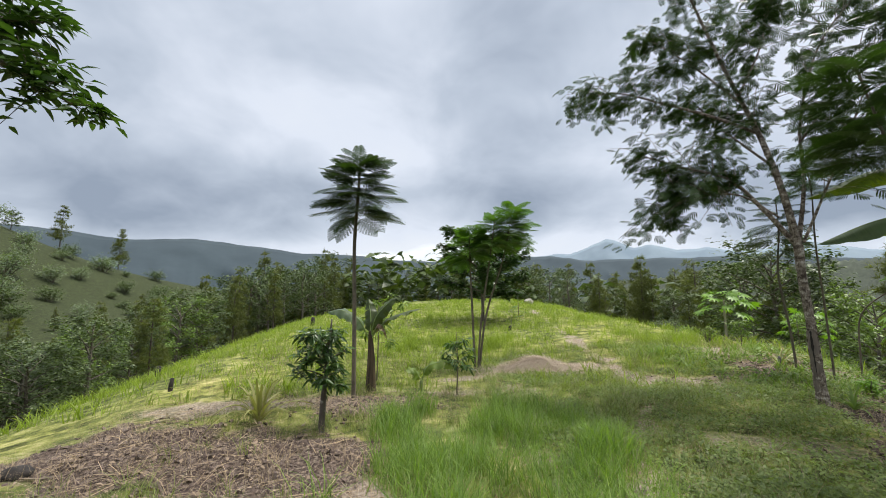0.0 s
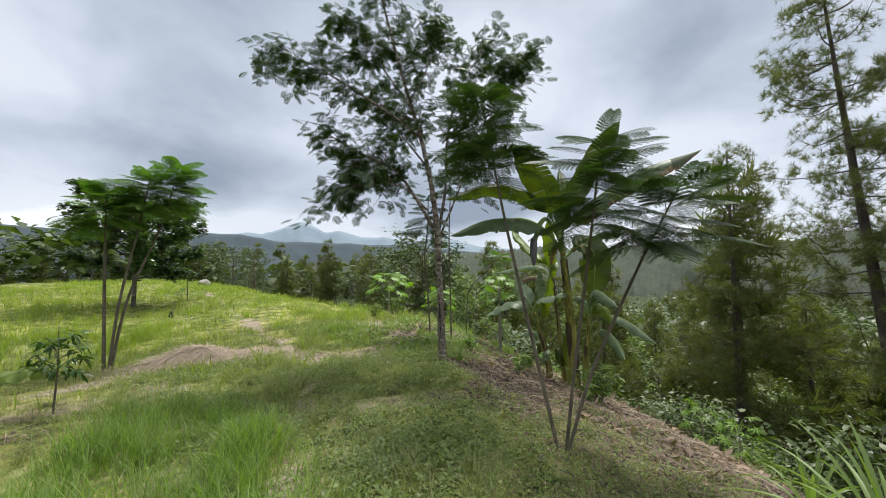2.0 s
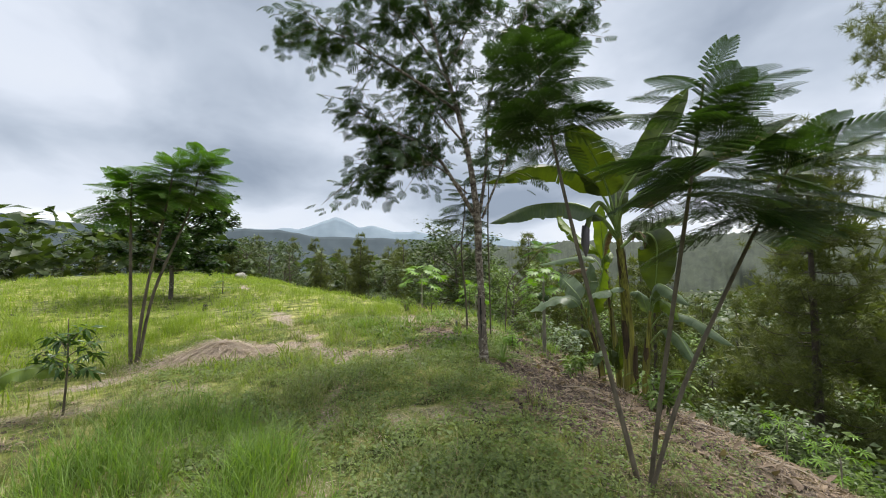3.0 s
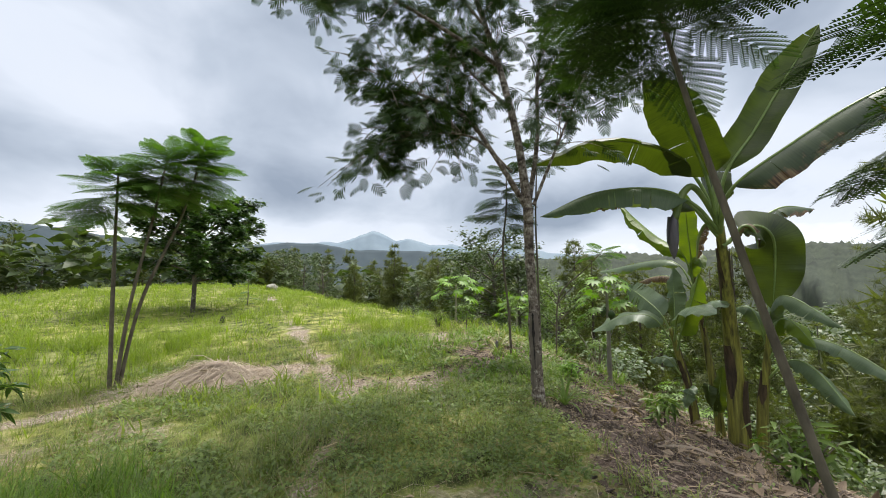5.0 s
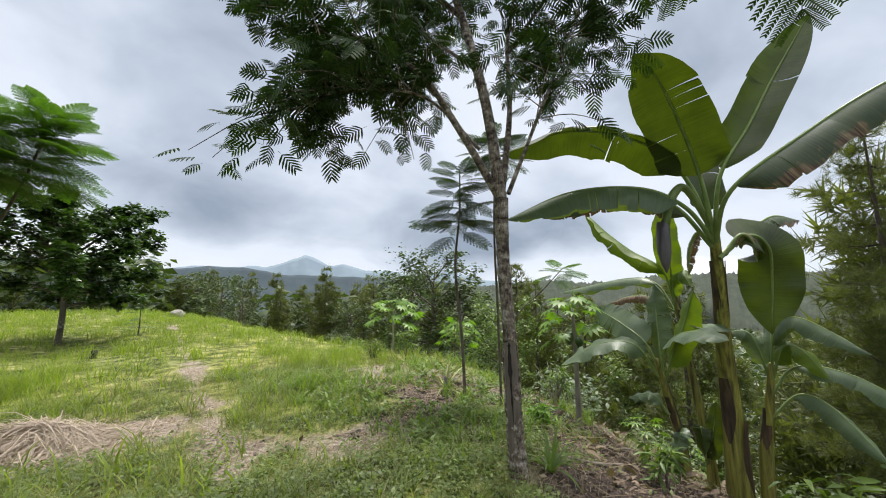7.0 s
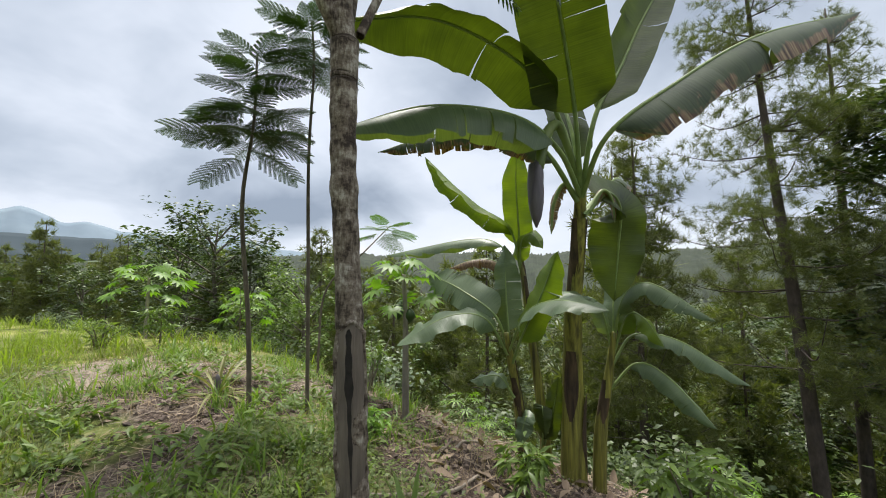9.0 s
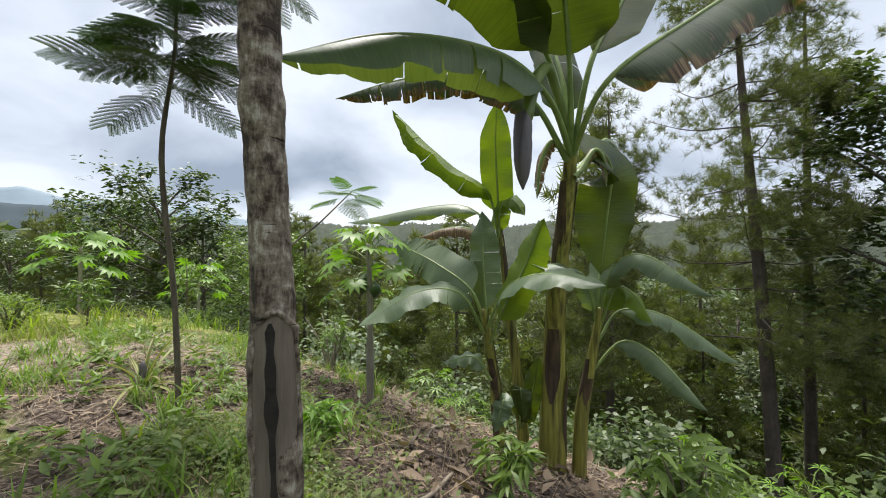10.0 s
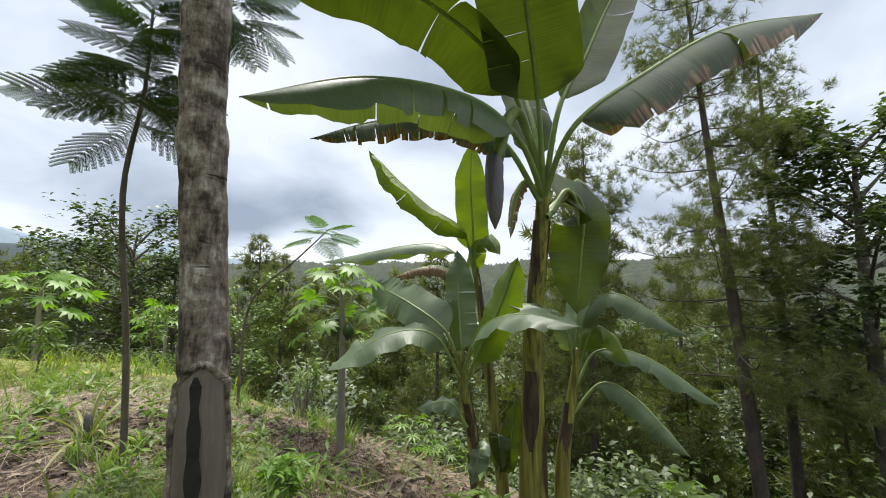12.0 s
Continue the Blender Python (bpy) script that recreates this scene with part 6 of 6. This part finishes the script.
# brush cut down and left lying, with air under it; dark strands deepen its tone
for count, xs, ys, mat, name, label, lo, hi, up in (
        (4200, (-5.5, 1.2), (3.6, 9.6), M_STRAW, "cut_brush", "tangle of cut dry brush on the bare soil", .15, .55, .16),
        (2600, (-5.5, 1.2), (3.6, 9.6), M_DARK_BRUSH, "dark_brush", "dark strands of brush on the bare soil", .12, .4, .1),
        # dark stalks added to darken the bank's soil
        (7000, (4.6, 9.8), (1.2, 7.6), M_DARK_BRUSH, "dark_brush", "dark stalks that deepen the tone of the bank", .1, .35, .08)):
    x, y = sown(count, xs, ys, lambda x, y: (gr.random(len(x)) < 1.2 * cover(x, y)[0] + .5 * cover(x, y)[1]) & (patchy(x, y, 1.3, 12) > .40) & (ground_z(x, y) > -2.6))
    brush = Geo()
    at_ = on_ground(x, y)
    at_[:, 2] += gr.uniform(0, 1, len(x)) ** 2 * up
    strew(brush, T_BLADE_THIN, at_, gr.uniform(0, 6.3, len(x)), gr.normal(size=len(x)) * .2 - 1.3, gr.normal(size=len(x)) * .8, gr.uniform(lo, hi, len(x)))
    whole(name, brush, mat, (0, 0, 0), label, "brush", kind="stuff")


def t_lump(seed):
    """A small angular lump of soil."""
    r = np.random.default_rng(seed)
    v = [(0, 0, .8), (0, 0, -.5)] + [(math.cos(a), math.sin(a), .15 * math.sin(3 * a)) for a in np.arange(5) * 2 * math.pi / 5]
    v = np.array(v) * r.uniform(.6, 1.25, (7, 1))
    ring_ = [(2 + i, 2 + (i + 1) % 5) for i in range(5)]
    return v, np.array([(0, a, b) for a, b in ring_] + [(1, b, a) for a, b in ring_])


def t_stalk(seed):
    """A flat dry stalk, bent and split, a unit long."""
    r = np.random.default_rng(seed)
    u = np.linspace(0, 1, 5)
    c = np.stack([.05 * np.sin(u * 3 + r.uniform(0, 6)), u, .03 * np.sin(u * 5 + r.uniform(0, 6)) + .03], -1)
    w = np.array((.018, .022, .02, .015, .006))[:, None]
    v = np.stack([c - w * (1, 0, 0), c + w * (0, 0, .7), c + w * (1, 0, 0)], 1).reshape(-1, 3)
    return v, np.array([q for i in range(4) for j in range(2) for q in ((i * 3 + j, i * 3 + j + 1, i * 3 + j + 4), (i * 3 + j, i * 3 + j + 4, i * 3 + j + 3))])


def strewn(name, templates, count, xs, ys, keep, size, mat, label, category, lift=.01, yaw=None, tilt=.2, soft=True):
    g = Geo()
    for t in templates:
        x, y = sown(count // len(templates), xs, ys, keep)
        p = on_ground(x, y)
        m = len(x)
        p[:, 2] += lift * gr.uniform(.3, 1.6, m)
        a = gr.uniform(0, 6.3, m) if yaw is None else yaw + gr.normal(size=m) * .55
        strew(g, t, p, a, gr.normal(size=m) * tilt + (0 if yaw is None else slope_pitch(x, y, a)), gr.normal(size=m) * tilt, size[0] + (size[1] - size[0]) * gr.random(m) ** 2.2)
    return whole(name, g, mat, (0, 0, 0), label, category, kind="stuff", soft=soft)


def slope_pitch(x, y, a):
    """Pitch of the ground along a heading."""
    return np.arctan((ground_z(x - np.sin(a) * .4, y + np.cos(a) * .4) - ground_z(x, y)) / .4)


def bare(x, y):
    return (gr.random(len(x)) < 1.3 * cover(x, y)[0]) & (ground_z(x, y) > -3)


def bank(x, y):
    n = .76 * x - .65 * y
    return (n > 1.2) & (ground_z(x, y) > -3.2) & (patchy(x, y, 1.2, 31) > .36)


strewn("soil_clods", [t_lump(k) for k in range(4)], 26000, (-6, 11), (1.2, 11), bare, (.008, .06), M_CLOD, "dark clods of loose soil", "soil clods", .004, tilt=.5, soft=False)
strewn("fallen_stalks", [t_stalk(k) for k in range(4)], 420, (5.2, 11), (1.2, 8.6), bank, (.15, .95), M_STALK, "pale dry banana stalks lying down the bank", "stalks", .03, yaw=-2.1, tilt=.06)
strewn("banana_leaf_litter", [T_LEAF, t_leaf(.5, .14, -.1)], 1700, (6.2, 11), (2.0, 8.4), bank, (.05, .24), M_LITTER, "curled brown scraps of banana leaves", "leaf litter", .03, tilt=.4)
strewn("fallen_stalks", [t_stalk(k) for k in range(3)], 130, (-5.5, 1.0), (3.4, 9.4), bare, (.12, .6), M_STALK, "broken dry stalks on the bare soil", "stalks", .04, tilt=.12)
strewn("fallen_stalks", [t_stalk(k) for k in range(3)], 260, (6.2, 10.6), (7.6, 11.6), lambda x, y: cover(x, y)[1] > .3, (.08, .4), M_STALK, "dry stalks among the weeds on the hump", "stalks", .03, tilt=.12)
# small broad-leaved weeds that stand singly in the litter
x, y = sown(420, (5.6, 10), (7.4, 12.6), lambda x, y: (patchy(x, y, 1.4, 41) > .45) & (ground_z(x, y) > -1.6))
rosette = Geo()
for wx, wy, hh in zip(x, y, gr.uniform(.05, .2, len(x))):
    m = gr.integers(6, 14)
    p = on_ground(np.full(m, wx), np.full(m, wy)) + np.stack([gr.normal(size=m) * .03, gr.normal(size=m) * .03, gr.uniform(.01, hh, m)], -1)
    strew(rosette, T_LEAF, p, gr.uniform(0, 6.3, m), gr.uniform(-.1, .9, m), gr.normal(size=m) * .3, gr.uniform(.07, .16, m))
whole("rosette_weeds", rosette, M_BROAD_LIGHT, (0, 0, 0), "single leafy weeds standing in the dry litter", "weeds", kind="stuff")
# heap of cut dry grass
pile = Geo()
m = 15000
pu, pw = gr.normal(size=m) * .62, gr.normal(size=m) * .34
px, py = .91 * pu + .41 * pw, -.41 * pu + .91 * pw
pz = .34 * (1 + .3 * np.sin(4 * pu)) * np.exp(-(pu / .75) ** 2 - (pw / .45) ** 2) * gr.uniform(.3, 1.0, m) ** .6
PL = (2.4, 11.35, gz(2.4, 11.35))
strew(pile, t_blade(.02, .9), np.stack([px, py, pz + ground_z(px + PL[0], py + PL[1]) + bumps(px + PL[0], py + PL[1]) - PL[2]], -1), np.where(gr.random(m) < .55, 1.15 + gr.normal(size=m) * .5, gr.uniform(0, 6.3, m)), gr.normal(size=m) * .22 - 1.3, gr.normal(size=m), gr.uniform(.2, .6, m))
whole("straw_heap", pile, M_HAY, PL, "low heap of cut dry grass beside the path", "straw heap", kind="stuff")


# ---- stones, stumps, logs ----
def boulder(name, at, size, mat, label, seed, category="rock"):
    bm = bmesh.new()
    bmesh.ops.create_icosphere(bm, subdivisions=3, radius=1)
    r = Vector((seed * 3.1, seed * 1.7, 0))
    for v in bm.verts:
        k = 1 + .35 * noise.noise(v.co * 1.3 + r) + .12 * noise.noise(v.co * 4 + r)
        v.co = Vector((v.co.x * size[0] * k, v.co.y * size[1] * k, v.co.z * size[2] * k))
    me = bpy.data.meshes.new(name)
    bm.to_mesh(me)
    bm.free()
    for p in me.polygons:
        p.use_smooth = True
    me.materials.append(mat)
    ob = new(name, me)
    ob.location = at
    return tagged(ob, label, category)


boulder("rock", (7.4, 35.0, gz(7.4, 35) + .16), (.4, .3, .3), M_STONE, "pale boulder on the crest of the ridge", 1)
boulder("stone", (-4.74, 4.72, gz(-4.74, 4.72) + .03), (.16, .12, .08), M_CHAR_AND_HOLLOW_SHADE, "dark stone in the bare soil", 3)
for x, y, hh, rr_ in ((-6.3, 9.6, .28, .06), (-10.0, 14.5, .35, .1), (-8.0, 25, .5, .14), (3.2, 19.6, .22, .1)):
    s = Geo()
    tube(s, [(0, 0, -.1), (.01, 0, hh * .4), (.03, .01, hh)], [rr_, rr_ * .85, rr_ * .75], 10, .12)
    whole("tree_stump", s, M_CHAR_AND_HOLLOW_SHADE, (x, y, gz(x, y)), "charred tree stump on the grassy slope", "stump", "stumps")
for pts, r0, lab in (([(11.3, 8.95), (11.9, 9.4), (12.3, 9.75)], .11, "cut log at the edge of the slope"), ([(8.6, 6.9), (9.2, 7.0), (9.9, 6.9)], .02, "fallen grey branch on the slope"), ([(6.5, 6.9), (7.2, 6.5), (7.9, 6.45)], .018, "fallen pale branch on the slope"),
                     ([(9.3, 4.5), (10.2, 4.2), (11.1, 4.1)], .035, "fallen banana stalk on the slope"), ([(8.9, 3.4), (9.7, 3.0), (10.6, 2.9)], .03, "fallen banana stalk on the slope"), ([(2.0, 10.2), (2.9, 10.15), (3.6, 10.5)], .015, "dry stick beside the straw heap")):
    c = np.mean(pts, axis=0)
    at = (c[0], c[1], gz(*c))
    g = Geo()
    tube(g, spline([(px - at[0], py - at[1], gz(px, py) - at[2] + r0 * .8) for px, py in pts], 6), [r0, r0, r0 * .8], 9, .06)
    whole("fallen_branch" if r0 < .1 else "log", g, M_DEADWOOD, at, lab, "branch" if r0 < .1 else "log")
DB = (11.2, 9.6, gz(11.2, 9.6))
dead = thing("dead_shrub", DB, "bare pale dead shrub at the edge of the slope", "shrub")
g = Geo()
for k in range(9):
    a, ln = k * 2.4, gr.uniform(.5, 1.1)
    e = np.array((math.cos(a) * ln * .45, math.sin(a) * ln * .45, ln))
    tube(g, spline([(0, 0, -.1), tuple(e * .5 + (.05, 0, .05)), tuple(e)], 4), [.022, .006], 5)
part("stem", g, M_BARK_PALE, dead)
